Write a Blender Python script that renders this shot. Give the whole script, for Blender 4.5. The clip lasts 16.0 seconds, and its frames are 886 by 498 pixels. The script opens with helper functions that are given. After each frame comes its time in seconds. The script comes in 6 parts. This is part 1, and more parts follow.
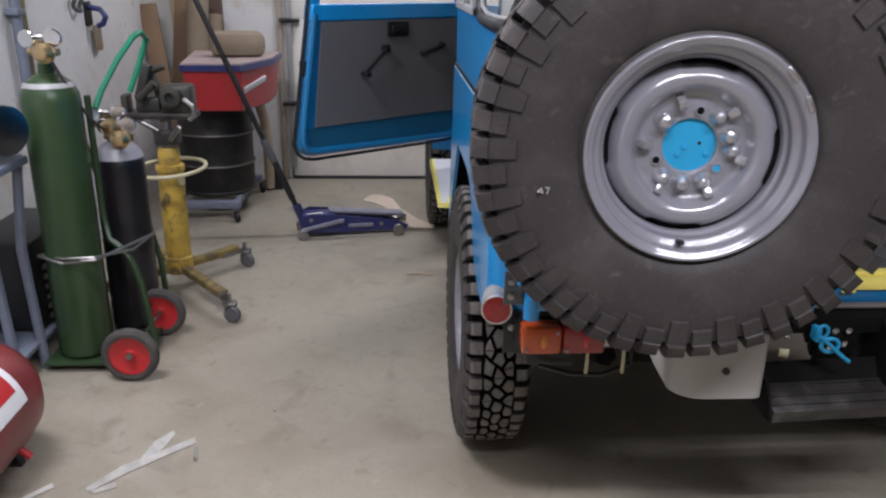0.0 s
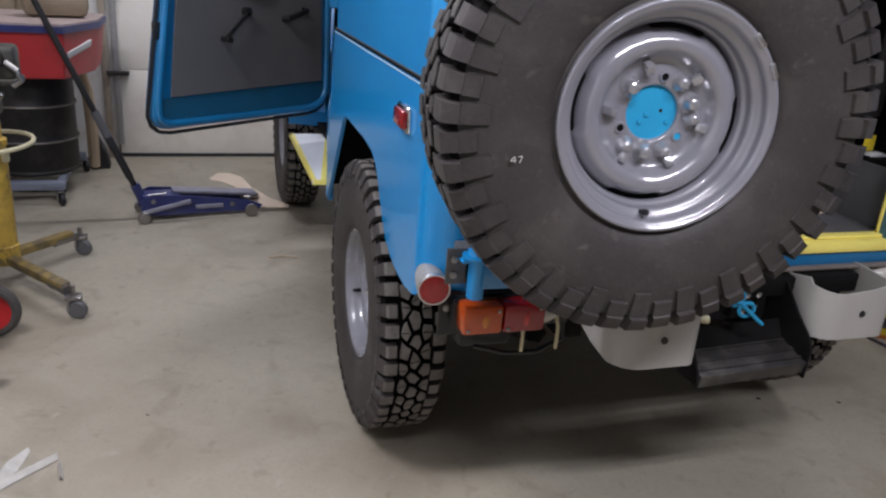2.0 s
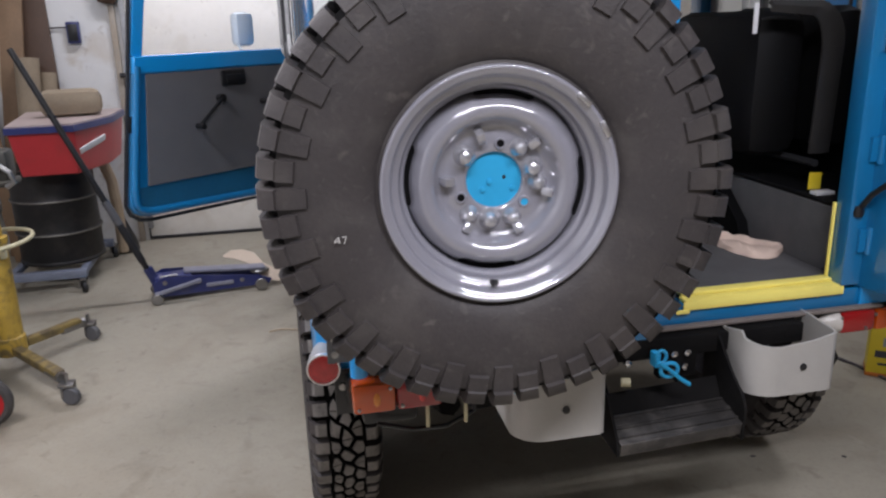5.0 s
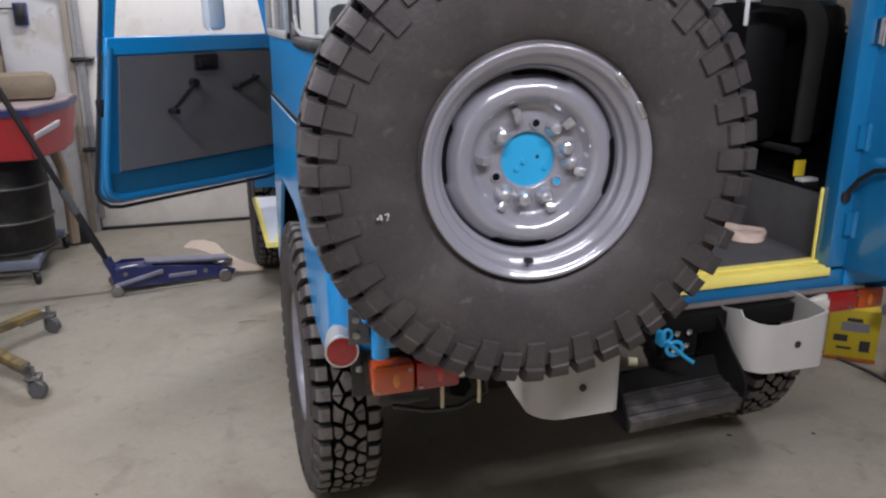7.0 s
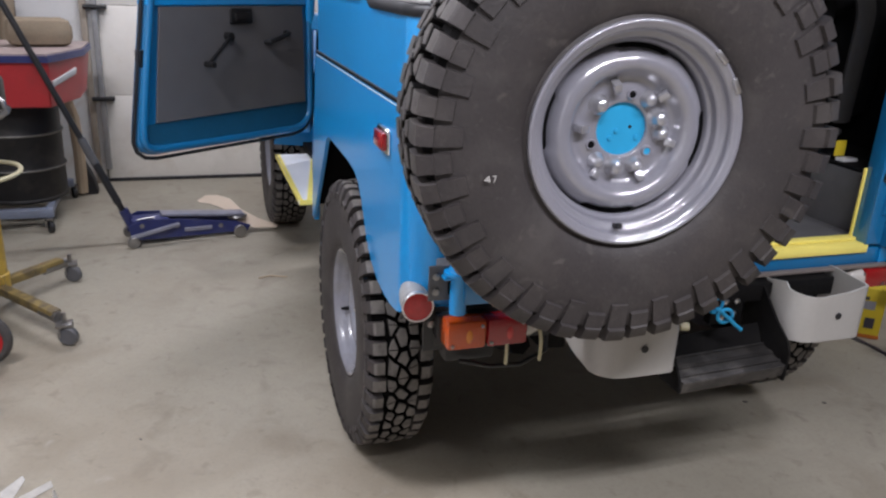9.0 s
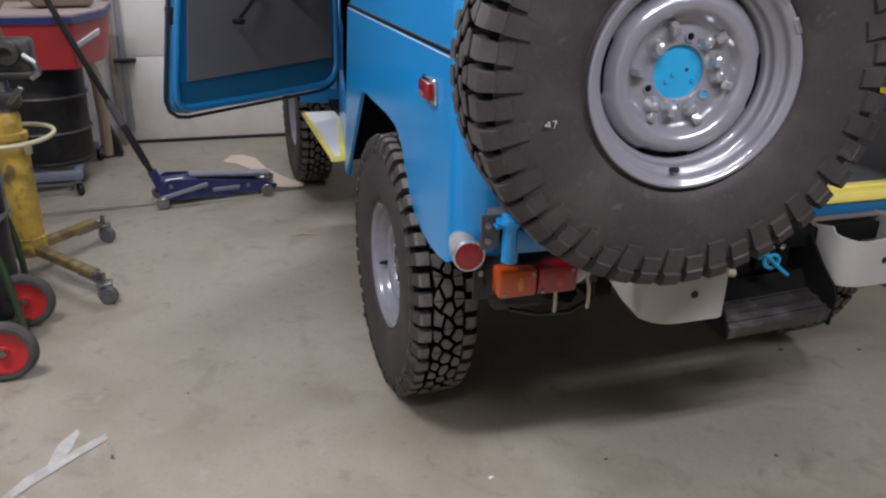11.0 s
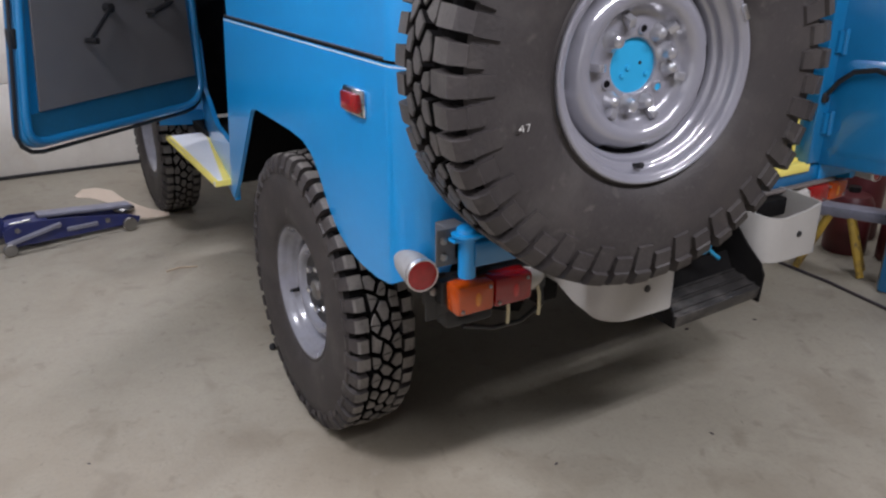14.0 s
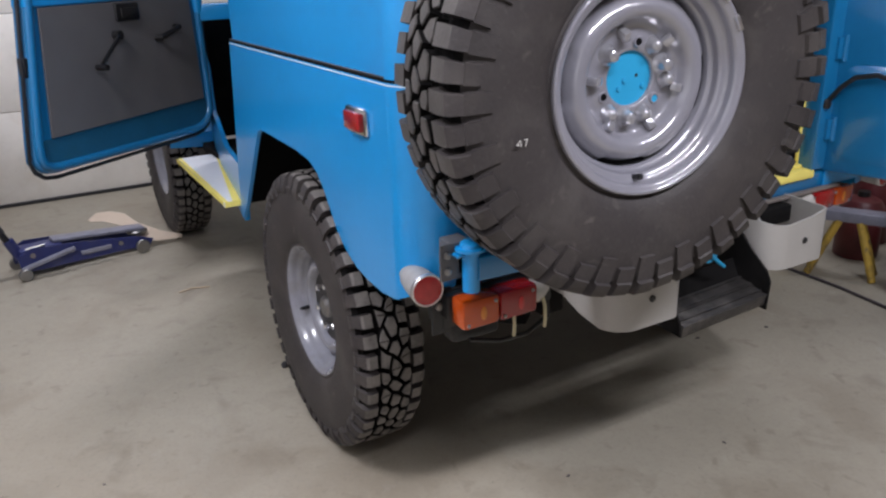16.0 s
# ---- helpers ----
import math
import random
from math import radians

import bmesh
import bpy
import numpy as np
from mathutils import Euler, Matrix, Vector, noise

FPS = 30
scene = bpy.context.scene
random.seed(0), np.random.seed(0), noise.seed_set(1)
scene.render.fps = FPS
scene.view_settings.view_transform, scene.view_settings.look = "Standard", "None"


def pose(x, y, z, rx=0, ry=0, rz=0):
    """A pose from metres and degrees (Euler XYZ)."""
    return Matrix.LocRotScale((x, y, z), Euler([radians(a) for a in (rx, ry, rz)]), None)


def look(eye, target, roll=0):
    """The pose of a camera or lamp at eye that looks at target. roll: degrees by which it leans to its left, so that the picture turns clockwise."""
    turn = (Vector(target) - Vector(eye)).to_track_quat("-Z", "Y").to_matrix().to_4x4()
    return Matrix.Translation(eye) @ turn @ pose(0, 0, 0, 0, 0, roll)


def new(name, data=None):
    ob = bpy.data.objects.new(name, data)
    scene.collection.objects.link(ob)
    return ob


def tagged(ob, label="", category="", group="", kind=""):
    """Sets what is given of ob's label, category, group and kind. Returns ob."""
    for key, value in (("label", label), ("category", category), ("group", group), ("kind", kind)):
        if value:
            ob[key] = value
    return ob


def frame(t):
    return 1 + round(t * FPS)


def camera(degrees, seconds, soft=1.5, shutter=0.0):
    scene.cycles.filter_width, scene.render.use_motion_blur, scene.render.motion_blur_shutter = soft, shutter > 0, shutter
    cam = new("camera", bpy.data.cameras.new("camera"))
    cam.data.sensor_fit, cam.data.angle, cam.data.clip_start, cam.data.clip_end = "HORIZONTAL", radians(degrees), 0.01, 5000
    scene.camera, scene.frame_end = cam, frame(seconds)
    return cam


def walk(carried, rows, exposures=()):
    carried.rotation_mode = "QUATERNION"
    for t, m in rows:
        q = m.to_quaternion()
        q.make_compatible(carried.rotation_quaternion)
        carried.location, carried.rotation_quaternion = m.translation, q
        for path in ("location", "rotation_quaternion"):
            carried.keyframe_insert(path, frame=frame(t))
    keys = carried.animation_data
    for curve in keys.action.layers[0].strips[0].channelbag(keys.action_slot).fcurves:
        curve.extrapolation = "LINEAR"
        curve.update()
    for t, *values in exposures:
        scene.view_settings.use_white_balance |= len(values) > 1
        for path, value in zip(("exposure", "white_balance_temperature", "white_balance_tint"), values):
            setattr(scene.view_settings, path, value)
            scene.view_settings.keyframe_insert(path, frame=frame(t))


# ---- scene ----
cam = camera(60.00, 16.0, soft=2.3)
PATH = [
    (0, (-1.053, -1.598, 1.497), (-0.928, 0.282, 0.829), 1.16),
    (0.2, (-1.104, -1.558, 1.490), (-0.853, 0.309, 0.816), -1.08),
    (0.5, (-1.173, -1.535, 1.480), (-0.799, 0.307, 0.794), -1.67),
    (0.8, (-1.203, -1.524, 1.464), (-0.746, 0.294, 0.767), -1.09),
    (1, (-1.237, -1.540, 1.471), (-0.769, 0.267, 0.755), -0.14),
    (1.2, (-1.250, -1.532, 1.460), (-0.804, 0.278, 0.734), -0.00),
    (1.5, (-1.278, -1.535, 1.452), (-0.792, 0.254, 0.701), 1.87),
    (1.8, (-1.283, -1.484, 1.434), (-0.734, 0.292, 0.695), 3.72),
    (2, (-1.295, -1.432, 1.434), (-0.702, 0.347, 0.739), 4.50),
    (2.3, (-1.283, -1.303, 1.397), (-0.616, 0.477, 0.776), 3.69),
    (2.5, (-1.288, -1.271, 1.401), (-0.616, 0.505, 0.775), 2.66),
    (3, (-1.275, -1.311, 1.417), (-0.611, 0.468, 0.787), 1.98),
    (3.2, (-1.203, -1.330, 1.416), (-0.475, 0.426, 0.795), 0.73),
    (3.5, (-1.096, -1.401, 1.456), (-0.326, 0.357, 0.895), -0.46),
    (3.8, (-1.040, -1.433, 1.473), (-0.340, 0.378, 0.994), -1.61),
    (4, (-0.978, -1.454, 1.484), (-0.356, 0.384, 0.999), -0.82),
    (4.5, (-0.888, -1.495, 1.480), (-0.449, 0.381, 0.944), -1.74),
    (4.7, (-0.870, -1.504, 1.480), (-0.472, 0.375, 0.923), -1.43),
    (6.8, (-1.005, -1.484, 1.463), (-0.517, 0.366, 0.879), -0.65),
    (7, (-1.049, -1.477, 1.456), (-0.492, 0.354, 0.875), -0.04),
    (7.5, (-1.128, -1.467, 1.445), (-0.452, 0.315, 0.839), 1.58),
    (8, (-1.180, -1.453, 1.451), (-0.534, 0.318, 0.785), 2.23),
    (8.5, (-1.228, -1.456, 1.453), (-0.589, 0.315, 0.777), 2.69),
    (9, (-1.283, -1.469, 1.460), (-0.670, 0.315, 0.796), 2.80),
    (9.2, (-1.298, -1.470, 1.461), (-0.689, 0.312, 0.788), 3.47),
    (11.3, (-1.374, -1.454, 1.425), (-0.793, 0.300, 0.660), 1.20),
    (11.5, (-1.363, -1.428, 1.411), (-0.756, 0.322, 0.654), 1.42),
    (12, (-1.373, -1.311, 1.397), (-0.749, 0.416, 0.602), -0.84),
    (12.2, (-1.402, -1.248, 1.407), (-0.755, 0.457, 0.587), -0.66),
    (12.5, (-1.454, -1.194, 1.404), (-0.746, 0.488, 0.585), -0.13),
    (12.8, (-1.513, -1.227, 1.412), (-0.739, 0.422, 0.586), -2.79),
    (13, (-1.525, -1.246, 1.401), (-0.669, 0.369, 0.590), -3.04),
    (13.2, (-1.527, -1.247, 1.414), (-0.629, 0.357, 0.626), -2.45),
    (13.5, (-1.527, -1.263, 1.414), (-0.587, 0.339, 0.671), -1.18),
    (14, (-1.531, -1.262, 1.415), (-0.593, 0.342, 0.675), 0.01),
    (14.5, (-1.533, -1.258, 1.420), (-0.608, 0.358, 0.688), -0.67),
    (15, (-1.510, -1.284, 1.423), (-0.598, 0.346, 0.708), -3.05),
    (15.5, (-1.506, -1.292, 1.419), (-0.588, 0.339, 0.714), -2.96),
    (16, (-1.522, -1.286, 1.422), (-0.607, 0.347, 0.718), -1.74),
]
walk(cam, [(t, look(eye, target, roll)) for t, eye, target, roll in PATH], ((0, -0.30), (1.5, -0.36), (2.5, -0.32), (3, -0.29), (3.5, -0.09), (4.7, -0.15), (7, -0.13), (9, -0.11), (11.5, -0.36), (13.5, -0.30), (14.5, -0.17), (16, -0.15)))

# ---- light ----
world = bpy.data.worlds.new("world")
world.use_nodes = True
scene.world = world
world.node_tree.nodes["Background"].inputs[0].default_value = (0.75, 0.85, 1.0, 1)
world.node_tree.nodes["Background"].inputs[1].default_value = 0.005


def strip_lamp(x, y, z, w, l, power, color):
    d = bpy.data.lights.new("tube_or_fill_lamp", "AREA")
    d.shape, d.size, d.size_y, d.energy, d.color = "RECTANGLE", w, l, power, color
    ob = new("tube_or_fill_lamp", d)
    ob.matrix_world = pose(x, y, z)
    return ob


# long fluorescent pair under the ceiling behind the vehicle, three added fill lamps ahead
for lx, ly, lp, long, wide in ((-0.5, -1.84, 68, 2.4, 0.04), (-0.5, -1.99, 68, 2.4, 0.04), (-2.35, 0.25, 80, 0.9, 0.3), (2.1, 0.9, 24, 1.25, 0.3), (-1.05, 3.15, 46, 1.25, 0.2)):
    strip_lamp(lx, ly, 3.0, long, wide, lp, (0.94, 0.935, 1.045))


# ---- materials ----
def surface(name, color, rough=0.5, metal=0.0, vary=0.12, scale=6.0, bump=0.0, bump_scale=60.0, dirt=None, dirt_amount=0.0, coat=0.0, grain=None, spec=0.5, coat_rough=0.08, marks=()):
    """Colour with slow and fine variation, a little relief, and optional dirt patches of their own shape."""
    m = bpy.data.materials.new(name)
    m.use_nodes = True
    nt = m.node_tree
    b = nt.nodes["Principled BSDF"]
    b.inputs["Roughness"].default_value = rough
    b.inputs["Metallic"].default_value = metal
    b.inputs["Coat Weight"].default_value = coat
    b.inputs["Specular IOR Level"].default_value = spec
    b.inputs["Coat Roughness"].default_value = coat_rough
    tc = nt.nodes.new("ShaderNodeTexCoord")
    slow = nt.nodes.new("ShaderNodeTexNoise")
    slow.inputs["Scale"].default_value = scale
    slow.inputs["Detail"].default_value = 5
    fine = nt.nodes.new("ShaderNodeTexNoise")
    fine.inputs["Scale"].default_value = scale * 14
    fine.inputs["Detail"].default_value = 3
    for n in (slow, fine):
        nt.links.new(tc.outputs["Object"], n.inputs["Vector"])
    add = nt.nodes.new("ShaderNodeMath")
    add.operation = "MULTIPLY_ADD"
    nt.links.new(fine.outputs["Fac"], add.inputs[0])
    add.inputs[1].default_value = 0.5
    nt.links.new(slow.outputs["Fac"], add.inputs[2])
    ramp = nt.nodes.new("ShaderNodeMapRange")
    ramp.inputs["From Min"].default_value, ramp.inputs["From Max"].default_value = 0.4, 1.1
    ramp.inputs["To Min"].default_value, ramp.inputs["To Max"].default_value = 1 - vary, 1 + vary
    nt.links.new(add.outputs[0], ramp.inputs["Value"])
    mix = nt.nodes.new("ShaderNodeVectorMath")
    mix.operation = "SCALE"
    mix.inputs[0].default_value = color
    nt.links.new(ramp.outputs[0], mix.inputs["Scale"])
    out = mix.outputs[0]
    if dirt:
        spots = nt.nodes.new("ShaderNodeTexNoise")
        spots.inputs["Scale"].default_value = scale * 0.7
        spots.inputs["Detail"].default_value = 8
        spots.inputs["Roughness"].default_value = 0.65
        nt.links.new(tc.outputs["Object"], spots.inputs["Vector"])
        lim = nt.nodes.new("ShaderNodeMapRange")
        lim.inputs["From Min"].default_value, lim.inputs["From Max"].default_value = 0.5, 0.72
        lim.inputs["To Max"].default_value = dirt_amount
        nt.links.new(spots.outputs["Fac"], lim.inputs["Value"])
        mx = nt.nodes.new("ShaderNodeMix")
        mx.data_type = "RGBA"
        nt.links.new(lim.outputs[0], mx.inputs[0])
        nt.links.new(out, mx.inputs[6])
        mx.inputs[7].default_value = (*dirt, 1)
        out = mx.outputs[2]
    for size, low, high, amount, tint in marks:
        sp = nt.nodes.new("ShaderNodeTexNoise")
        sp.inputs["Scale"].default_value = size
        sp.inputs["Detail"].default_value = 6
        sp.inputs["Distortion"].default_value = 0.6
        nt.links.new(tc.outputs["Object"], sp.inputs["Vector"])
        lim = nt.nodes.new("ShaderNodeMapRange")
        lim.inputs["From Min"].default_value, lim.inputs["From Max"].default_value = low, high
        lim.inputs["To Max"].default_value = amount
        nt.links.new(sp.outputs["Fac"], lim.inputs["Value"])
        mx = nt.nodes.new("ShaderNodeMix")
        mx.data_type = "RGBA"
        nt.links.new(lim.outputs[0], mx.inputs[0])
        nt.links.new(out, mx.inputs[6])
        mx.inputs[7].default_value = (*tint, 1)
        out = mx.outputs[2]
    nt.links.new(out, b.inputs["Base Color"])
    if bump:
        bn = nt.nodes.new("ShaderNodeTexNoise")
        bn.inputs["Scale"].default_value = bump_scale
        bn.inputs["Detail"].default_value = 4
        if grain:
            mp = nt.nodes.new("ShaderNodeMapping")
            mp.inputs["Scale"].default_value = grain
            nt.links.new(tc.outputs["Object"], mp.inputs["Vector"])
            nt.links.new(mp.outputs[0], bn.inputs["Vector"])
        else:
            nt.links.new(tc.outputs["Object"], bn.inputs["Vector"])
        bp = nt.nodes.new("ShaderNodeBump")
        bp.inputs["Strength"].default_value = bump
        bp.inputs["Distance"].default_value = 0.003
        nt.links.new(bn.outputs["Fac"], bp.inputs["Height"])
        nt.links.new(bp.outputs[0], b.inputs["Normal"])
    return m


def glass(name, color=(0.85, 0.9, 0.92), rough=0.02):
    m = surface(name, color, rough, vary=0.02)
    b = m.node_tree.nodes["Principled BSDF"]
    b.inputs["Transmission Weight"].default_value = 1.0
    b.inputs["IOR"].default_value = 1.45
    return m


def lens(name, color):
    m = surface(name, color, 0.12, vary=0.05, bump=0.25, bump_scale=180)
    b = m.node_tree.nodes["Principled BSDF"]
    b.inputs["Transmission Weight"].default_value = 0.35
    b.inputs["Coat Weight"].default_value = 0.6
    return m


BLUE = surface("blue_paint", (0.004, 0.265, 0.63), 0.34, vary=0.06, scale=2.5, bump=0.07, bump_scale=7, coat=0.75, coat_rough=0.14, marks=((3.0, 0.52, 0.75, 0.25, (0.006, 0.285, 0.64)),))
# the body blue again, darkened for faces that stand in shade
BLUE_SHADED = surface("shaded_blue_paint", (0.0048, 0.145, 0.335), 0.34, vary=0.08, scale=4, bump=0.08, bump_scale=9, coat=0.8, coat_rough=0.10)
# darker still: shade of the recessed lower door strip, with dark blotches
BLUE_DEEP_SHADE = surface("deep_shade_blue_paint", (0.006, 0.088, 0.175), 0.5, vary=0.2, scale=6, bump=0.08, bump_scale=9, dirt=(0.012, 0.07, 0.10), dirt_amount=0.4)
BLUE_LIGHT = surface("light_blue_paint", (0.022, 0.315, 0.57), 0.38, vary=0.08, scale=20)
RUBBER = surface("tyre_rubber", (0.0385, 0.0330, 0.0322), 0.62, vary=0.22, scale=7, bump=0.35, bump_scale=140, dirt=(0.078, 0.065, 0.057), dirt_amount=0.5, spec=0.42, marks=((23.0, 0.63, 0.74, 0.5, (0.12, 0.107, 0.095)), (5.0, 0.5, 0.7, 0.35, (0.026, 0.024, 0.024)), (9.0, 0.52, 0.72, 0.5, (0.074, 0.067, 0.062)), (60.0, 0.6, 0.75, 0.35, (0.09, 0.082, 0.075))))
TREAD_TOP = surface("dusty_tread_face", (0.15, 0.138, 0.127), 0.85, vary=0.35, scale=13, bump=0.3, bump_scale=160, spec=0.3, marks=((30.0, 0.5, 0.7, 0.5, (0.055, 0.051, 0.047)),))
TREAD_SPARE = surface("worn_lug_face", (0.075, 0.068, 0.063), 0.5, vary=0.35, scale=11, bump=0.3, bump_scale=160, spec=0.5, marks=((26.0, 0.5, 0.7, 0.5, (0.045, 0.041, 0.038)),))
# near-black rubber colour holds the shade down between the lugs
GROOVE_SHADE = surface("shaded_tread_groove", (0.006, 0.0055, 0.0055), 0.9, vary=0.3, scale=9, spec=0.1)
SEAL = surface("black_rubber_seal", (0.012, 0.012, 0.014), 0.5, vary=0.1)
RIM = surface("grey_gloss_paint", (0.222, 0.22, 0.252), 0.28, vary=0.05, scale=9, bump=0.04, bump_scale=25, coat=1.0, coat_rough=0.035, dirt=(0.2, 0.18, 0.17), dirt_amount=0.12)
RIM_ROAD = surface("dusty_grey_rim_paint", (0.22, 0.225, 0.258), 0.25, vary=0.15, scale=14, coat=0.8, coat_rough=0.08, dirt=(0.13, 0.12, 0.11), dirt_amount=0.4)
RIM.node_tree.nodes["Principled BSDF"].inputs["Coat IOR"].default_value = 2.0
NUT = surface("glossy_grey_nut_paint", (0.42, 0.42, 0.45), 0.16, 0.6, vary=0.15, scale=60, bump=0.15, bump_scale=120, coat=1.0, coat_rough=0.04)
BUMPER = surface("grey_satin_paint", (0.365, 0.35, 0.325), 0.42, vary=0.05, scale=7)
SATIN = surface("satin_chrome", (0.78, 0.78, 0.80), 0.32, 1.0, vary=0.06)
CHROME = surface("chrome", (0.75, 0.75, 0.77), 0.12, 1.0, vary=0.04)
STEEL = surface("worn_steel", (0.32, 0.31, 0.30), 0.4, 1.0, vary=0.25, scale=20, bump=0.2)
ALU = surface("matt_cast_aluminium", (0.34, 0.34, 0.34), 0.62, 0.3, vary=0.2, scale=30, bump=0.25, bump_scale=200)
BLACK = surface("black_paint", (0.008, 0.008, 0.009), 0.42, vary=0.2, scale=12)
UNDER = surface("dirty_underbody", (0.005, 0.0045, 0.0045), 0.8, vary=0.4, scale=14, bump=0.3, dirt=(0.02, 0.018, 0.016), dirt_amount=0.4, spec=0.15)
# near-black colour that stands for deep shade in wells, slots and gaps
RECESS_SHADE = surface("recess_shade_black", (0.0035, 0.0035, 0.004), 0.85, vary=0.3, scale=14, bump=0.3, spec=0.1)
TREAD_STEEL = surface("scuffed_step_steel", (0.038, 0.035, 0.033), 0.45, 0.3, vary=0.5, scale=16, bump=0.5, bump_scale=40, dirt=(0.22, 0.2, 0.18), dirt_amount=0.5, grain=(1.5, 14, 14))
RED_LENS = lens("red_lens", (0.38, 0.009, 0.011))
ORANGE_LENS = lens("orange_lens", (0.66, 0.09, 0.004))
# lighter lens colours paint in the bright glow of each lens
ORANGE_GLOW = lens("orange_lens_glow", (0.95, 0.30, 0.02))
RED_GLOW = lens("red_lens_glow", (0.75, 0.03, 0.03))
DARK_WOOD = surface("dark_brown_wood", (0.085, 0.048, 0.03), 0.6, vary=0.25, scale=5, bump=0.3, bump_scale=30, grain=(12, 12, 1))
CANVAS = surface("tan_canvas", (0.24, 0.19, 0.13), 0.85, vary=0.25, scale=7, bump=0.4, bump_scale=60)
HOOP = surface("dull_worn_steel", (0.15, 0.14, 0.125), 0.5, 0.6, vary=0.4, scale=22)
SEAL_GREY = surface("weathered_rubber_seal", (0.04, 0.042, 0.045), 0.5, vary=0.15, scale=15)
GRIMY = surface("grimy_yellow", (0.25, 0.18, 0.06), 0.5, vary=0.3, scale=12, dirt=(0.05, 0.04, 0.03), dirt_amount=1.0, marks=((14.0, 0.45, 0.6, 0.7, (0.07, 0.055, 0.04)),))
GREASY = surface("greasy_cast_iron", (0.05, 0.048, 0.042), 0.45, 0.3, vary=0.4, scale=16, bump=0.3, bump_scale=40, dirt=(0.10, 0.085, 0.06), dirt_amount=0.6)
CASTER = surface("dirty_grey_caster", (0.09, 0.09, 0.095), 0.5, vary=0.2, scale=20)
CLEAR_LENS = lens("clear_lens", (0.7, 0.66, 0.6))
REFLECTOR = surface("red_reflector", (0.33, 0.012, 0.014), 0.22, vary=0.2, scale=90, bump=0.12, bump_scale=260, coat=0.4)
TAPE = surface("yellow_masking_tape", (0.88, 0.75, 0.18), 0.6, vary=0.08, scale=12, bump=0.3, bump_scale=40)
SCRAP = surface("thin_translucent_plastic", (0.50, 0.48, 0.44), 0.4, vary=0.3, scale=25, bump=0.4, bump_scale=60)
PAPER = surface("white_masking_paper", (0.74, 0.74, 0.75), 0.6, vary=0.07, scale=8, bump=0.3, bump_scale=25)
TRIM_CARD = surface("grey_vinyl_trim", (0.118, 0.115, 0.117), 0.5, vary=0.08, scale=10, bump=0.35, bump_scale=90, grain=(1, 8, 1))
MAT = surface("dark_grey_mat", (0.078, 0.076, 0.078), 0.75, vary=0.2, scale=14, bump=0.3, bump_scale=200)
SEAT = surface("black_vinyl_seat", (0.004, 0.004, 0.0045), 0.6, vary=0.15, scale=20, bump=0.2, spec=0.2)
GLASS = glass("window_glass")
SEAM = surface("pale_seam_sealer", (0.55, 0.64, 0.70), 0.5, vary=0.1)
# even pale colour stands for the white wall reflected in the mirror
MIRROR_REFLECTION = surface("painted_mirror_reflection", (0.72, 0.80, 0.86), 0.25, vary=0.05, coat=0.5)
CHALK = surface("chalk", (0.5, 0.49, 0.46), 0.9, vary=0.1)

CONCRETE = surface("concrete", (0.337, 0.309, 0.246), 0.55, vary=0.11, scale=1.5, bump=0.25, bump_scale=70, dirt=(0.18, 0.15, 0.11), dirt_amount=0.35, marks=((0.55, 0.45, 0.7, 0.5, (0.255, 0.205, 0.145)), (2.3, 0.50, 0.68, 0.42, (0.205, 0.170, 0.122)), (70.0, 0.5, 0.75, 0.3, (0.2, 0.175, 0.145)), (6.0, 0.57, 0.74, 0.4, (0.14, 0.116, 0.086)), (15.0, 0.61, 0.72, 0.35, (0.15, 0.125, 0.095)), (38.0, 0.70, 0.76, 0.5, (0.10, 0.085, 0.07)), (11.0, 0.66, 0.8, 0.35, (0.44, 0.41, 0.36))))
DOOR_WHITE = surface("off_white_panel", (0.85, 0.815, 0.745), 0.5, vary=0.05, scale=2.0, bump=0.1, bump_scale=20, dirt=(0.5, 0.45, 0.38), dirt_amount=0.4, marks=((5.0, 0.58, 0.75, 0.35, (0.55, 0.46, 0.34)), (25.0, 0.66, 0.74, 0.35, (0.45, 0.38, 0.3))))
WALL = surface("white_wall_paint", (0.67, 0.665, 0.645), 0.7, vary=0.06, scale=1.2, bump=0.15, bump_scale=40, dirt=(0.40, 0.37, 0.33), dirt_amount=0.35, marks=((3.5, 0.56, 0.72, 0.5, (0.42, 0.33, 0.22)), (14.0, 0.62, 0.72, 0.4, (0.3, 0.25, 0.2))))
TAN_WALL = surface("tan_board_wall", (0.46, 0.39, 0.32), 0.8, vary=0.12, scale=1.5, bump=0.2)
# south wall and ceiling stay out of view, darkened to cut bounced light
UNSEEN_WALL = surface("dim_unseen_wall", (0.27, 0.25, 0.23), 0.8, vary=0.12, scale=1.5, bump=0.2)
CEIL = surface("dim_unseen_ceiling", (0.36, 0.34, 0.31), 0.8, vary=0.04, scale=1.0)
WOOD = surface("brown_wood", (0.20, 0.125, 0.07), 0.65, vary=0.25, scale=5, bump=0.3, bump_scale=30, grain=(12, 12, 1))
JAMB = surface("painted_jamb", (0.36, 0.31, 0.25), 0.6, vary=0.15, scale=4, bump=0.2, dirt=(0.25, 0.18, 0.11), dirt_amount=0.7)
PALE_WOOD = surface("pale_wood", (0.46, 0.36, 0.25), 0.7, vary=0.15, scale=6, bump=0.25, bump_scale=30, grain=(12, 12, 1))
CARD = surface("cardboard", (0.56, 0.46, 0.36), 0.8, vary=0.1, scale=9, bump=0.15)
WASHER_RED = surface("red_enamel", (0.42, 0.03, 0.035), 0.42, vary=0.12, scale=7, dirt=(0.16, 0.05, 0.045), dirt_amount=0.4)
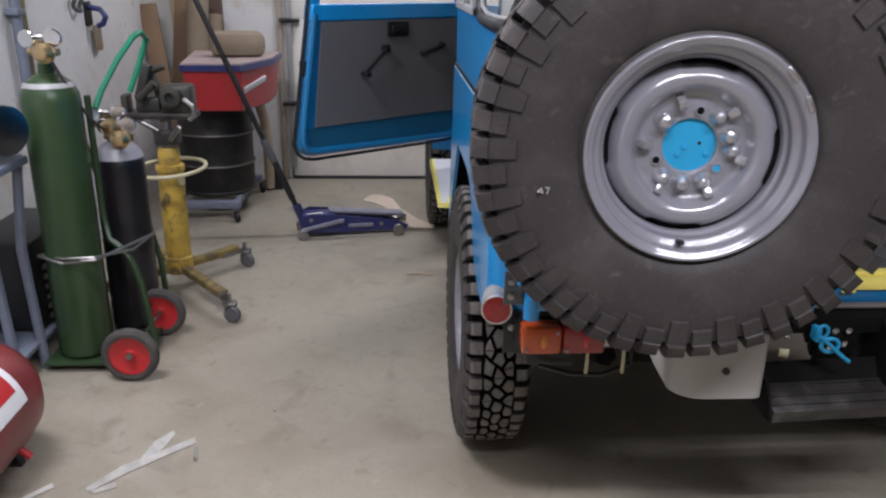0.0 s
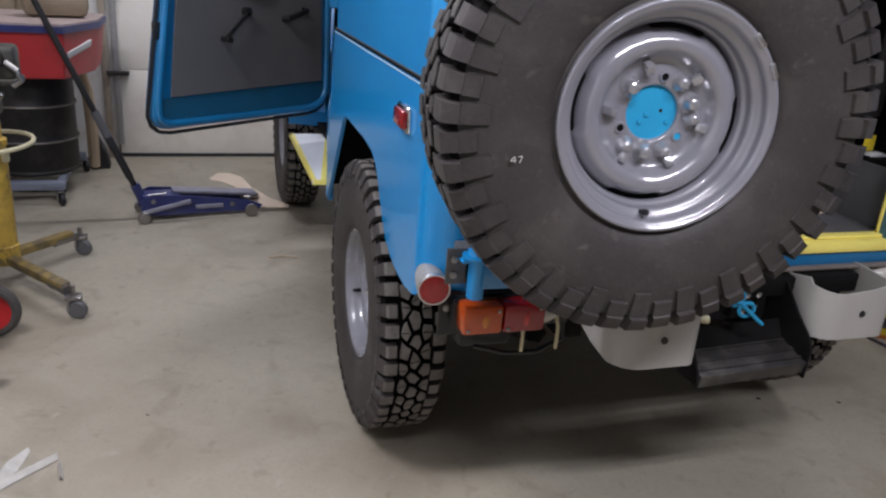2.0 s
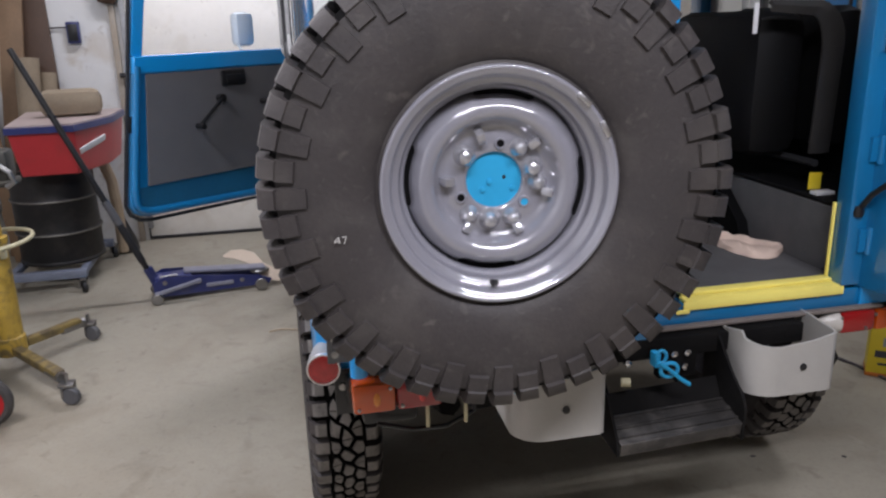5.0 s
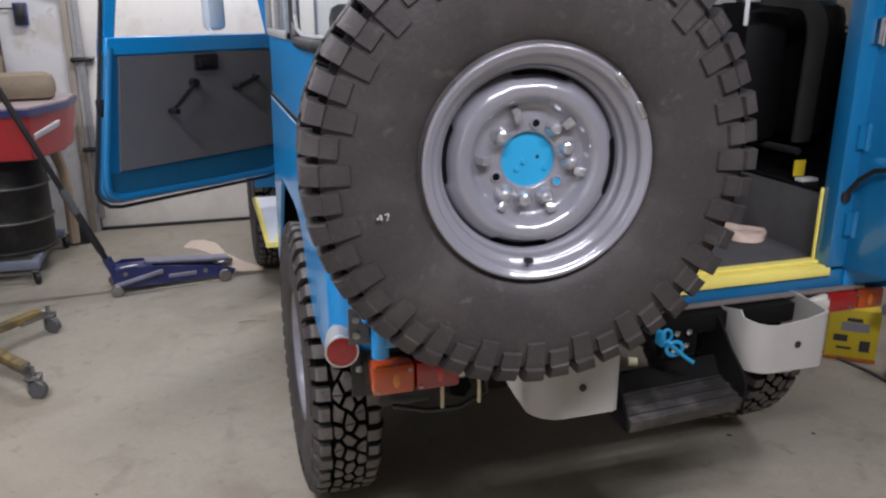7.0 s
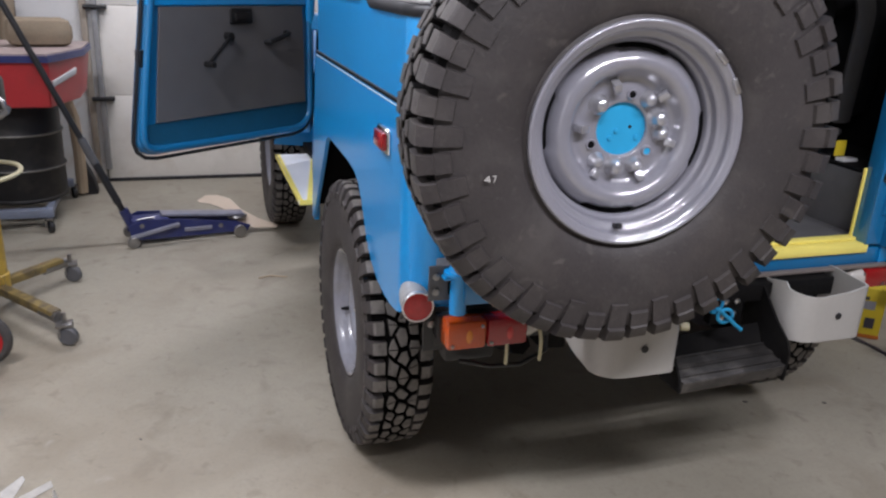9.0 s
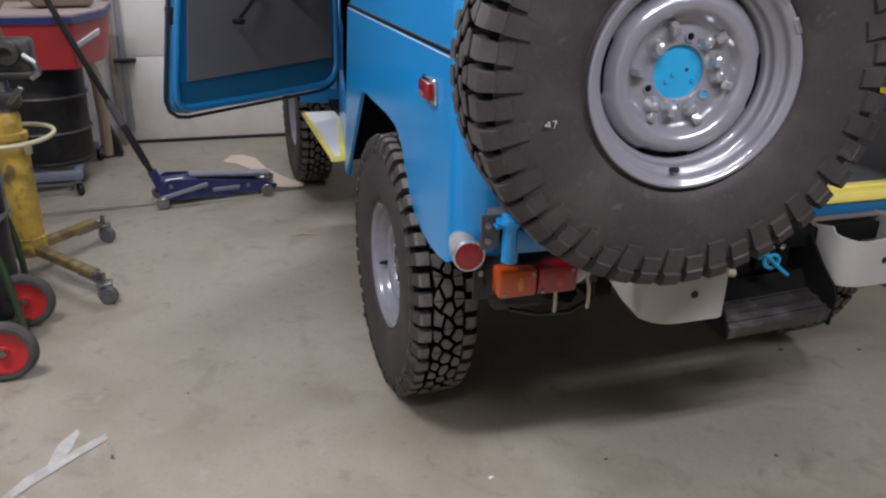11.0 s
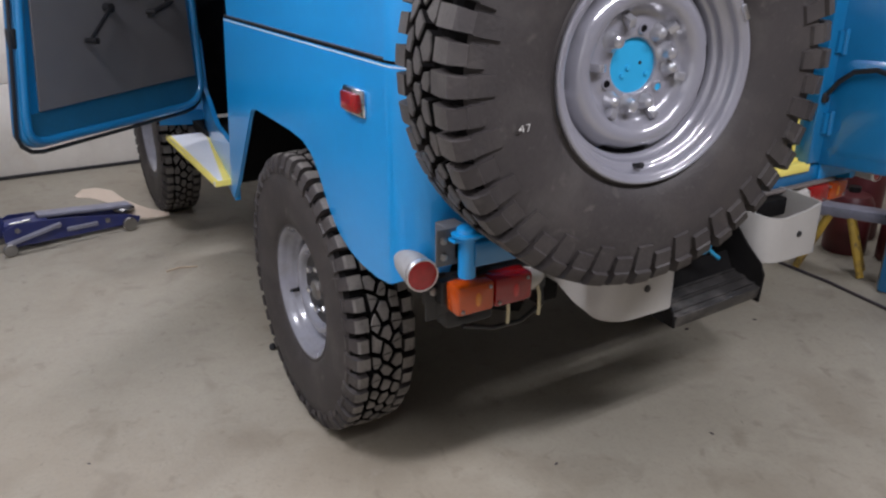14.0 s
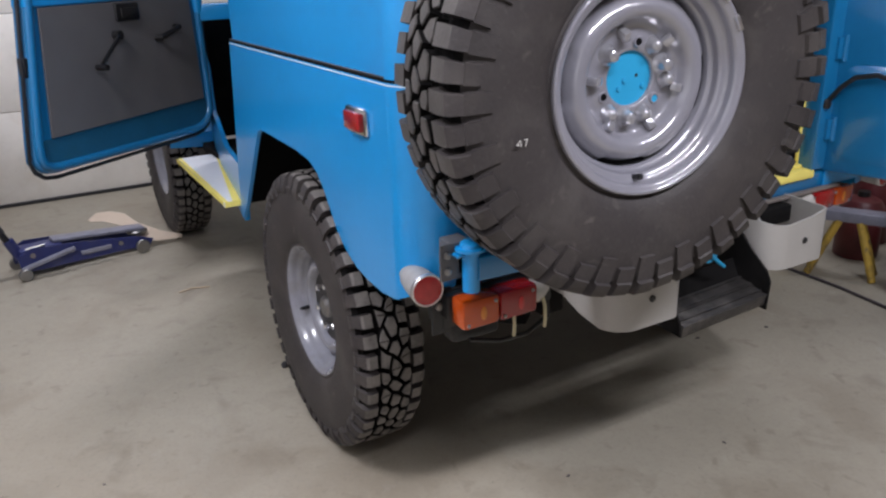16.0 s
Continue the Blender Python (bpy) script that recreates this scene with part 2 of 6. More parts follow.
WASHER_TOP = surface("pinkish_grey_tray", (0.40, 0.32, 0.30), 0.5, vary=0.15, scale=9, dirt=(0.2, 0.15, 0.13), dirt_amount=0.5)
DRUM = surface("black_drum_paint", (0.013, 0.012, 0.0115), 0.5, vary=0.35, scale=10, spec=0.3, dirt=(0.06, 0.05, 0.04), dirt_amount=0.45)
GREEN = surface("green_enamel", (0.026, 0.052, 0.02), 0.30, vary=0.15, scale=8, dirt=(0.04, 0.07, 0.035), dirt_amount=0.5)
DUSTY = surface("dusty_cart_rubber", (0.06, 0.054, 0.05), 0.8, vary=0.25, scale=18, dirt=(0.15, 0.13, 0.11), dirt_amount=0.6)
GREEN_HOSE = surface("green_hose", (0.015, 0.2, 0.11), 0.45, vary=0.15)
BLACK_GLOSS = surface("black_gloss_paint", (0.012, 0.011, 0.013), 0.3, vary=0.2, scale=9)
BRASS = surface("worn_brass", (0.62, 0.46, 0.25), 0.28, 1.0, vary=0.2, scale=40)
YELLOW = surface("scuffed_yellow_paint", (0.52, 0.34, 0.055), 0.45, vary=0.2, scale=9, dirt=(0.10, 0.075, 0.045), dirt_amount=0.95, marks=((16.0, 0.54, 0.64, 0.75, (0.09, 0.075, 0.06)), (5.0, 0.5, 0.65, 0.5, (0.20, 0.14, 0.04))))
CREAM = surface("pale_yellow_paint", (0.55, 0.50, 0.32), 0.45, vary=0.1, scale=12)
RED = surface("red_paint", (0.46, 0.025, 0.028), 0.4, vary=0.12, scale=10)
# a red darkened for the shade beside the open door, plus dirt
SHADED_RED = surface("shaded_red_paint", (0.10, 0.016, 0.018), 0.45, vary=0.25, scale=9, dirt=(0.04, 0.015, 0.015), dirt_amount=0.5)
RUBBER_STRIP = surface("brown_grey_strip", (0.16, 0.135, 0.12), 0.6, vary=0.2, scale=20)
TANK = surface("dull_red_tank", (0.20, 0.028, 0.03), 0.35, vary=0.2, scale=7, dirt=(0.10, 0.03, 0.03), dirt_amount=0.5)
JACK_BLUE = surface("dark_blue_paint", (0.022, 0.030, 0.13), 0.4, vary=0.2, scale=14, dirt=(0.10, 0.10, 0.12), dirt_amount=0.4)
JACK_GREY = surface("scuffed_lilac_grey", (0.22, 0.22, 0.27), 0.45, vary=0.25, scale=14, dirt=(0.12, 0.12, 0.15), dirt_amount=0.5)
STEEL_BLUE = surface("blue_grey_paint", (0.16, 0.18, 0.23), 0.5, vary=0.2, scale=14)
TEAL = surface("teal_paint", (0.03, 0.20, 0.20), 0.4, vary=0.15, scale=12)
LABEL = surface("white_label", (0.7, 0.7, 0.7), 0.5, vary=0.06, scale=20)
BOX_YELLOW = surface("yellow_carton", (0.74, 0.56, 0.03), 0.5, vary=0.05, scale=14)
BOX_ORANGE = surface("orange_carton_edge", (0.55, 0.16, 0.02), 0.5, vary=0.08, scale=14)
INK = surface("dark_print", (0.05, 0.045, 0.06), 0.5, vary=0.1)
INK_GREY = surface("grey_print", (0.30, 0.30, 0.34), 0.5, vary=0.1)
CABLE = surface("dark_cable", (0.05, 0.04, 0.045), 0.5, vary=0.15)
CLOTH = surface("pale_pink_cloth", (0.62, 0.475, 0.39), 0.85, vary=0.12, scale=20, bump=0.4, bump_scale=90)


# ---- mesh helpers ----
class Geo:
    """Vertices and faces gathered for one mesh."""

    def __init__(self):
        self.v, self.f, self.slot, self.k = [], [], [], 0

    def add(self, verts, faces, m=None):
        n = len(self.v)
        self.v += [tuple(m @ Vector(p)) if m is not None else tuple(p) for p in verts]
        self.f += [tuple(i + n for i in f) for f in faces]
        self.slot += [self.k] * len(faces)
        return self

    def box(self, lo, hi, m=None, bevel=0.0):
        if bevel <= 0:
            v = [(x, y, z) for x in (lo[0], hi[0]) for y in (lo[1], hi[1]) for z in (lo[2], hi[2])]
            return self.add(v, [(0, 1, 3, 2), (4, 6, 7, 5), (0, 4, 5, 1), (2, 3, 7, 6), (0, 2, 6, 4), (1, 5, 7, 3)], m)
        bm = bmesh.new()
        bmesh.ops.create_cube(bm, size=1)
        for v in bm.verts:
            v.co = [lo[i] + (hi[i] - lo[i]) * (v.co[i] + 0.5) for i in range(3)]
        bmesh.ops.bevel(bm, geom=bm.edges[:], offset=bevel, segments=2, profile=0.5, affect="EDGES")
        return self.take(bm, m)

    def take(self, bm, m=None):
        bm.verts.index_update()
        self.add([v.co.copy() for v in bm.verts], [tuple(v.index for v in f.verts) for f in bm.faces], m)
        bm.free()
        return self

    def lathe(self, profile, n=32, m=None, a0=0.0, a1=2 * math.pi):
        """Rows of (radius, height) turned round the z axis; a row of radius 0 closes it."""
        full = abs(a1 - a0 - 2 * math.pi) < 1e-6
        k = n if full else n + 1
        v, f, rows = [], [], []
        for r, z in profile:
            if r < 1e-6:
                rows.append([len(v)] * k)
                v.append((0, 0, z))
            else:
                rows.append(list(range(len(v), len(v) + k)))
                v += [(r * math.cos(a0 + (a1 - a0) * i / n), r * math.sin(a0 + (a1 - a0) * i / n), z) for i in range(k)]
        for a, b in zip(rows, rows[1:]):
            for i in range(n):
                j = (i + 1) % k
                q = []
                for w in (a[i], a[j], b[j], b[i]):
                    if w not in q:
                        q.append(w)
                if len(q) > 2:
                    f.append(tuple(q))
        return self.add(v, f, m)

    def rod(self, a, b, r, n=12, r2=None):
        a, b = Vector(a), Vector(b)
        m = Matrix.Translation(a) @ (b - a).to_track_quat("Z", "Y").to_matrix().to_4x4()
        h = (b - a).length
        return self.lathe([(0, 0), (r, 0), (r if r2 is None else r2, h), (0, h)], n, m)

    def tube(self, path, r, n=8):
        path = [Vector(p) for p in path]
        v, f = [], []
        side = None
        for i, p in enumerate(path):
            d = (path[min(i + 1, len(path) - 1)] - path[max(i - 1, 0)]).normalized()
            if side is None:
                side = d.orthogonal().normalized()
            side = (side - d * side.dot(d)).normalized()
            up = d.cross(side)
            v += [p + r * (math.cos(2 * math.pi * k / n) * side + math.sin(2 * math.pi * k / n) * up) for k in range(n)]
        for i in range(len(path) - 1):
            for k in range(n):
                f.append((i * n + k, i * n + (k + 1) % n, (i + 1) * n + (k + 1) % n, (i + 1) * n + k))
        f += [tuple(range(n))[::-1], tuple(range(len(v) - n, len(v)))]
        return self.add(v, f)

    def prism(self, poly, z0, z1, m=None):
        n = len(poly)
        v = [(*p, z0) for p in poly] + [(*p, z1) for p in poly]
        f = [tuple(range(n))[::-1], tuple(range(n, 2 * n))] + [(i, (i + 1) % n, n + (i + 1) % n, n + i) for i in range(n)]
        return self.add(v, f, m)

    def sheet(self, rows, m=None):
        """A grid of points, row by row."""
        k = len(rows[0])
        v = [p for row in rows for p in row]
        f = [(i * k + j, i * k + j + 1, (i + 1) * k + j + 1, (i + 1) * k + j) for i in range(len(rows) - 1) for j in range(k - 1)]
        return self.add(v, f, m)


def rounded(w0, w1, h0, h1, r, n=5):
    """A rectangle with rounded corners, as a list of points."""
    out = []
    for cx, cy, a in ((w1 - r, h0 + r, -90), (w1 - r, h1 - r, 0), (w0 + r, h1 - r, 90), (w0 + r, h0 + r, 180)):
        out += [(cx + r * math.cos(radians(a + 90 * i / n)), cy + r * math.sin(radians(a + 90 * i / n))) for i in range(n + 1)]
    return out


def part(name, geo, mat, parent=None, label="", sharp=35, solid=0.0, offset=-1.0, bevel=0.0):
    me = bpy.data.meshes.new(name)
    me.from_pydata(geo.v, [], geo.f)
    bm = bmesh.new()
    bm.from_mesh(me)
    for fc, k in zip(bm.faces, geo.slot):
        fc.material_index = k
    if solid:
        bmesh.ops.solidify(bm, geom=bm.faces[:], thickness=solid * (-1 if offset > 0 else 1))
    bmesh.ops.recalc_face_normals(bm, faces=bm.faces[:])
    bm.to_mesh(me)
    bm.free()
    for one in mat if isinstance(mat, tuple) else (mat,):
        me.materials.append(one)
    me.polygons.foreach_set("use_smooth", [True] * len(me.polygons))
    me.set_sharp_from_angle(angle=radians(sharp))
    ob = new(name, me)
    ob.parent = parent
    if bevel:
        md = ob.modifiers.new("edges", "BEVEL")
        md.width, md.segments, md.limit_method = bevel, 2, "ANGLE"
    if label:
        ob["label"] = label
    return ob


def thing(name, label, category, group="", at=None):
    ob = new(name)
    ob.empty_display_size = 0.05
    if at is not None:
        ob.matrix_world = at
    return tagged(ob, label, category, group)


def whole(name, geo, mat, label, category, group="", sharp=35, **k):
    return tagged(part(name, geo, mat, None, "", sharp, **k), label, category, group)


def fixed(name, geo, mat, label="", category="", sharp=35, parent=None):
    ob = part(name, geo, mat, parent, "", sharp)
    return tagged(ob, label, category, "", "structure")


RX = Matrix.Rotation(math.pi / 2, 4, "X")
RY = Matrix.Rotation(math.pi / 2, 4, "Y")


def frame_axes(origin, x_axis):
    """A pose at origin with x along a level direction and z up."""
    x = Vector(x_axis).normalized()
    y = Vector((0, 0, 1)).cross(x)
    m = Matrix((x, y, (0, 0, 1))).transposed().to_4x4()
    m.translation = origin
    return m


# ---- the garage ----
WALL_Y, WEST = 4.25, -2.78
fixed("floor", Geo().box((-3.2, -5.2, -0.12), (4.4, 4.6, 0)), CONCRETE, "grey-brown smooth concrete floor with stains and scuffs", "floor")
fixed("ceiling", Geo().box((-3.2, -5.2, 3.2), (4.4, 4.6, 3.32)), CEIL, "plain unseen ceiling, kept dark to lower bounced light", "ceiling")
fixed("wall_west", Geo().box((WEST - 0.15, -5.2, 0), (WEST, 4.6, 3.2)), WALL, "cool white painted wall, scuffed", "wall")
fixed("wall_east", Geo().box((4.2, -5.2, 0), (4.35, 4.6, 3.2)), TAN_WALL, "plain tan board wall", "wall")
fixed("wall_south", Geo().box((-3.2, -5.15, 0), (4.4, -5.0, 3.2)), UNSEEN_WALL, "plain unseen wall, kept dark to lower bounced light", "wall")
fixed("wall_north", Geo().box((WEST, WALL_Y, 0), (-1.84, WALL_Y + 0.15, 3.2)).box((2.9, WALL_Y, 0), (4.2, WALL_Y + 0.15, 3.2)).box((-1.84, WALL_Y, 2.45), (2.9, WALL_Y + 0.15, 3.2)), WALL, "white painted wall round the garage door, stained", "wall")
fixed("trim", Geo().box((-1.905, WALL_Y - 0.035, 0), (-1.865, WALL_Y - 0.002, 2.5), bevel=0.004), JAMB, "brown weathered wooden door jamb with dark stains", "door jamb")

gd = thing("garage_door", "closed off-white sectional garage door with ribbed seams", "garage door")
z = 0.012
while z < 2.4:
    part("panel", Geo().box((-1.83, WALL_Y + 0.02, z), (2.85, WALL_Y + 0.06, z + 0.5885), bevel=0.003), DOOR_WHITE, gd)
    z += 0.592
part("bottom_seal", Geo().box((-1.83, WALL_Y + 0.005, 0.0), (2.85, WALL_Y + 0.05, 0.022), bevel=0.004), SEAL, gd, "black rubber bottom seal")
part("track", Geo().box((-1.835, WALL_Y - 0.05, 0.1), (-1.80, WALL_Y - 0.005, 2.4), bevel=0.004), ALU, gd, "grey steel roller track")
for hz in (0.60, 1.195, 1.785):
    part("roller_hinge", Geo().box((-1.86, WALL_Y - 0.07, hz - 0.025), (-1.74, WALL_Y + 0.012, hz - 0.003), bevel=0.004).rod((-1.88, WALL_Y - 0.06, hz - 0.012), (-1.80, WALL_Y - 0.06, hz - 0.012), 0.015), BLACK, gd, "dark roller hinge")

# ---- the off-road vehicle ----
TYRE_R, HALF_W = 0.41, 0.126


def tread_block(g, poly, base, rise=0.0):
    """poly: points (angle, across); a raised block on the crown of the tyre."""
    n = len(poly)
    ca, cz = sum(p[0] for p in poly) / n, sum(p[1] for p in poly) / n
    v = []
    for k, top in ((1.05, base), (1.0, TYRE_R - 0.0025 + rise), (0.90, TYRE_R + rise)):
        for a, w in poly:
            a, w = ca + (a - ca) * k, cz + (w - cz) * k
            crown = 0.012 * (w / HALF_W) ** 2
            v.append(((top - crown) * math.cos(a), (top - crown) * math.sin(a), w))
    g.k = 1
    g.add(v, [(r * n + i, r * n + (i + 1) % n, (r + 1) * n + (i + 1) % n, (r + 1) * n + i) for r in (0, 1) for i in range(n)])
    g.k = 2
    g.add(v[n:], [tuple(range(n, 2 * n))] + [(i, (i + 1) % n, n + (i + 1) % n, n + i) for i in range(n)])
    g.k = 0


def shoulder_lug(g, a, da, side, inner, foot, skew, tops, proud):
    """A lug that wraps from the crown over the shoulder, with a lower plate down to radius foot on the sidewall."""
    line = [(TYRE_R - 0.004, inner, 0), (TYRE_R - 0.003, 0.100, 0.25), (TYRE_R - 0.007, 0.1185 + proud, 0.5), (TYRE_R - 0.013, 0.1265 + proud, 0.62), (TYRE_R - 0.034, 0.1355 + proud, 0.8), (TYRE_R - 0.0365, 0.1315, 0.82), (foot, 0.1375 if foot < 0.34 else 0.136 if foot < 0.352 else 0.131, 1.0)]
    low = [(TYRE_R - 0.024, inner, 0), (TYRE_R - 0.026, 0.092, 0.25), (TYRE_R - 0.032, 0.104, 0.5), (TYRE_R - 0.038, 0.109, 0.62), (TYRE_R - 0.050, 0.116, 0.8), (TYRE_R - 0.052, 0.118, 0.82), (foot - 0.003, 0.128, 1.0)]
    v = []
    for rows, grow in ((line, 0.90), (low, 1.0)):
        for s in (-1, 1):
            for r, w, k in rows:
                t = a + s * da * grow * ((1 - 0.10 * k) if k < 0.81 else 1.06) + skew * k
                v.append((r * math.cos(t), r * math.sin(t), w * side))
    n = len(line)
    f = []
    g.k = tops
    g.add([v[j] for j in (0, 1, 2, n, n + 1, n + 2)], [(0, 1, 4, 3), (1, 2, 5, 4)])
    g.k = 0
    for i in range(n - 1):
        if i > 1:
            f.append((i, i + 1, n + i + 1, n + i))
        f += [(i, i + 1, 2 * n + i + 1, 2 * n + i), (n + i, n + i + 1, 3 * n + i + 1, 3 * n + i)]
    f += [(0, n, 3 * n, 2 * n), (n - 1, 2 * n - 1, 4 * n - 1, 3 * n - 1)]
    g.add(v, f)


def tyre_mesh(count, jitter, seed, fill, land, feet, proud, siped=0.0):
    rnd = random.Random(seed)
    g = Geo()
    half = [(0.199, 0.098), (0.207, 0.110), (0.214, 0.108), (0.222, 0.116), (0.240, 0.1235), (0.262, 0.1285), (0.285, 0.1315), (0.31, 0.1325), (0.335, 0.1305), (0.354, 0.126)]
    half += [(0.366, 0.1225), (0.374, 0.1195)]
    crown = [(0.374, 0.1195), (0.386, 0.104)]
    g.lathe(half, 96).lathe([(r, -w) for r, w in half], 96)
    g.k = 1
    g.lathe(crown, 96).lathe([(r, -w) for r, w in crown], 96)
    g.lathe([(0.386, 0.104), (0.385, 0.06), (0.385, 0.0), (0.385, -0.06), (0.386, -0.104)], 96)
    g.k = 0
    step = 2 * math.pi / count
    for i in range(count):
        for side in (1, -1):
            a = i * step + (step / 2 if side < 0 else 0)
            long = (i + (side < 0)) % 2 == 0
            shoulder_lug(g, a + rnd.uniform(-0.03, 0.03) * step, step * land, side, 0.063 if long else 0.069, feet[0] if long else feet[1], 0.05 * step, 2, proud[0] if long else proud[1])
    # three staggered columns of uneven six-sided blocks that share their grooves
    edges = (-0.060, -0.020, 0.020, 0.060)
    shift = {}

    def corner(b, h):
        h %= 2 * count
        if (b, h) not in shift:
            shift[b, h] = (rnd.uniform(-0.22, 0.22) * step * jitter, rnd.uniform(-0.0075, 0.0075) * jitter)
        return shift[b, h]

    for c in range(3):
        for i in range(count):
            h = 2 * i + c % 2
            poly = []
            for b, dh in ((c, -1), (c, 0), (c, 1), (c + 1, 1), (c + 1, 0), (c + 1, -1)):
                ja, jw = corner(b, h + dh)
                out = 0.009 * (-1 if (h + dh) % 2 else 1) * (1 if (b % 2) else -1)
                if b in (0, 3):
                    out *= 0.4
                poly.append(((h + dh) * step / 2 + ja, edges[b] + out + jw))
            ca, cz = sum(p[0] for p in poly) / 6, sum(p[1] for p in poly) / 6
            poly = [(ca + (p - ca) * fill, cz + (q - cz) * fill) for p, q in poly]
            rise = rnd.uniform(-0.003, 0.001)
            if rnd.random() < siped:
                # a narrow cut splits the block in two
                for ids in ((0, 1, 4, 5), (1, 2, 3, 4)):
                    half = [poly[j] for j in ids]
                    ma, mz = sum(p[0] for p in half) / 4, sum(p[1] for p in half) / 4
                    tread_block(g, [(ma + (p - ma) * 0.93, mz + (q - mz) * 0.98) for p, q in half], TYRE_R - 0.026, rise)
            else:
                tread_block(g, poly, TYRE_R - 0.026, rise)
    return g


SLOT = -6


def rim_mesh(ridge=29):
    g = Geo()
    # the flange swells in three soft ridges
    flange, r, z = [], 0.1655, 0.064
    for i in range(36):
        tilt = radians(55 + ridge * math.sin(2 * math.pi * i / 16.5 - 1.3))
        r, z = r + 0.00180 * math.cos(tilt), z + 0.00180 * math.sin(tilt)
        flange.append((r, z))
    kr, kz = (0.2015 - 0.1655) / (r - 0.1655), (0.1175 - 0.064) / (z - 0.064)
    flange = [(0.1655 + (p - 0.1655) * kr, 0.064 + (q - 0.064) * kz) for p, q in flange]
    g.lathe([(0.196, -0.10), (0.186, -0.06), (0.165, -0.04), (0.165, 0.02), (0.163, 0.05), (0.1650, 0.062)] + flange + [(0.2045, 0.1182), (0.2072, 0.1165), (0.2088, 0.113), (0.2085, 0.106), (0.203, 0.100)], 96)
    # pressed centre, its edge drawn in at four places to leave vent slots
    prof = [(0.165, 0.028), (0.160, 0.052), (0.152, 0.066), (0.140, 0.076), (0.133, 0.0783), (0.126, 0.0778), (0.119, 0.075), (0.113, 0.069), (0.1085, 0.060), (0.104, 0.051), (0.099, 0.0465), (0.091, 0.0445), (0.083, 0.0445), (0.074, 0.0445), (0.065, 0.0445), (0.058, 0.0445), (0.0535, 0.0445), (0.0505, 0.041), (0.0505, 0.025)]
    n = 96
    rows = []
    for r, z in prof:
        row = []
        for i in range(n):
            a = 2 * math.pi * i / n
            off = abs((a - radians(SLOT) + math.pi / 4) % (math.pi / 2) - math.pi / 4)
            k = max(0.0, min(1.0, (0.35 - off) / 0.06))
            k = k * k * (3 - 2 * k)
            rr = r - 0.0055 * k * max(0.0, min(1.0, (r - 0.138) / 0.016))
            boss = max(0.0, 1 - abs(r - 0.074) / 0.02) * (0.5 + 0.5 * math.cos(6 * a - radians(110)))
            row.append((rr * math.cos(a), rr * math.sin(a), z + 0.0045 * boss * boss * (3 - 2 * boss)))
        rows.append(row + [row[0]])
    g.sheet(rows)
    return g


def nut(g, x, y, z, r=0.0105, h=0.020):
    m = Matrix.Translation((x, y, z)) @ Matrix.Rotation(x * 37, 4, "Z")
    g.lathe([(r * 1.25, 0), (r * 1.25, 0.003), (r, 0.004), (r, h * 0.75), (r * 0.7, h), (0, h * 1.03)], 6, m)


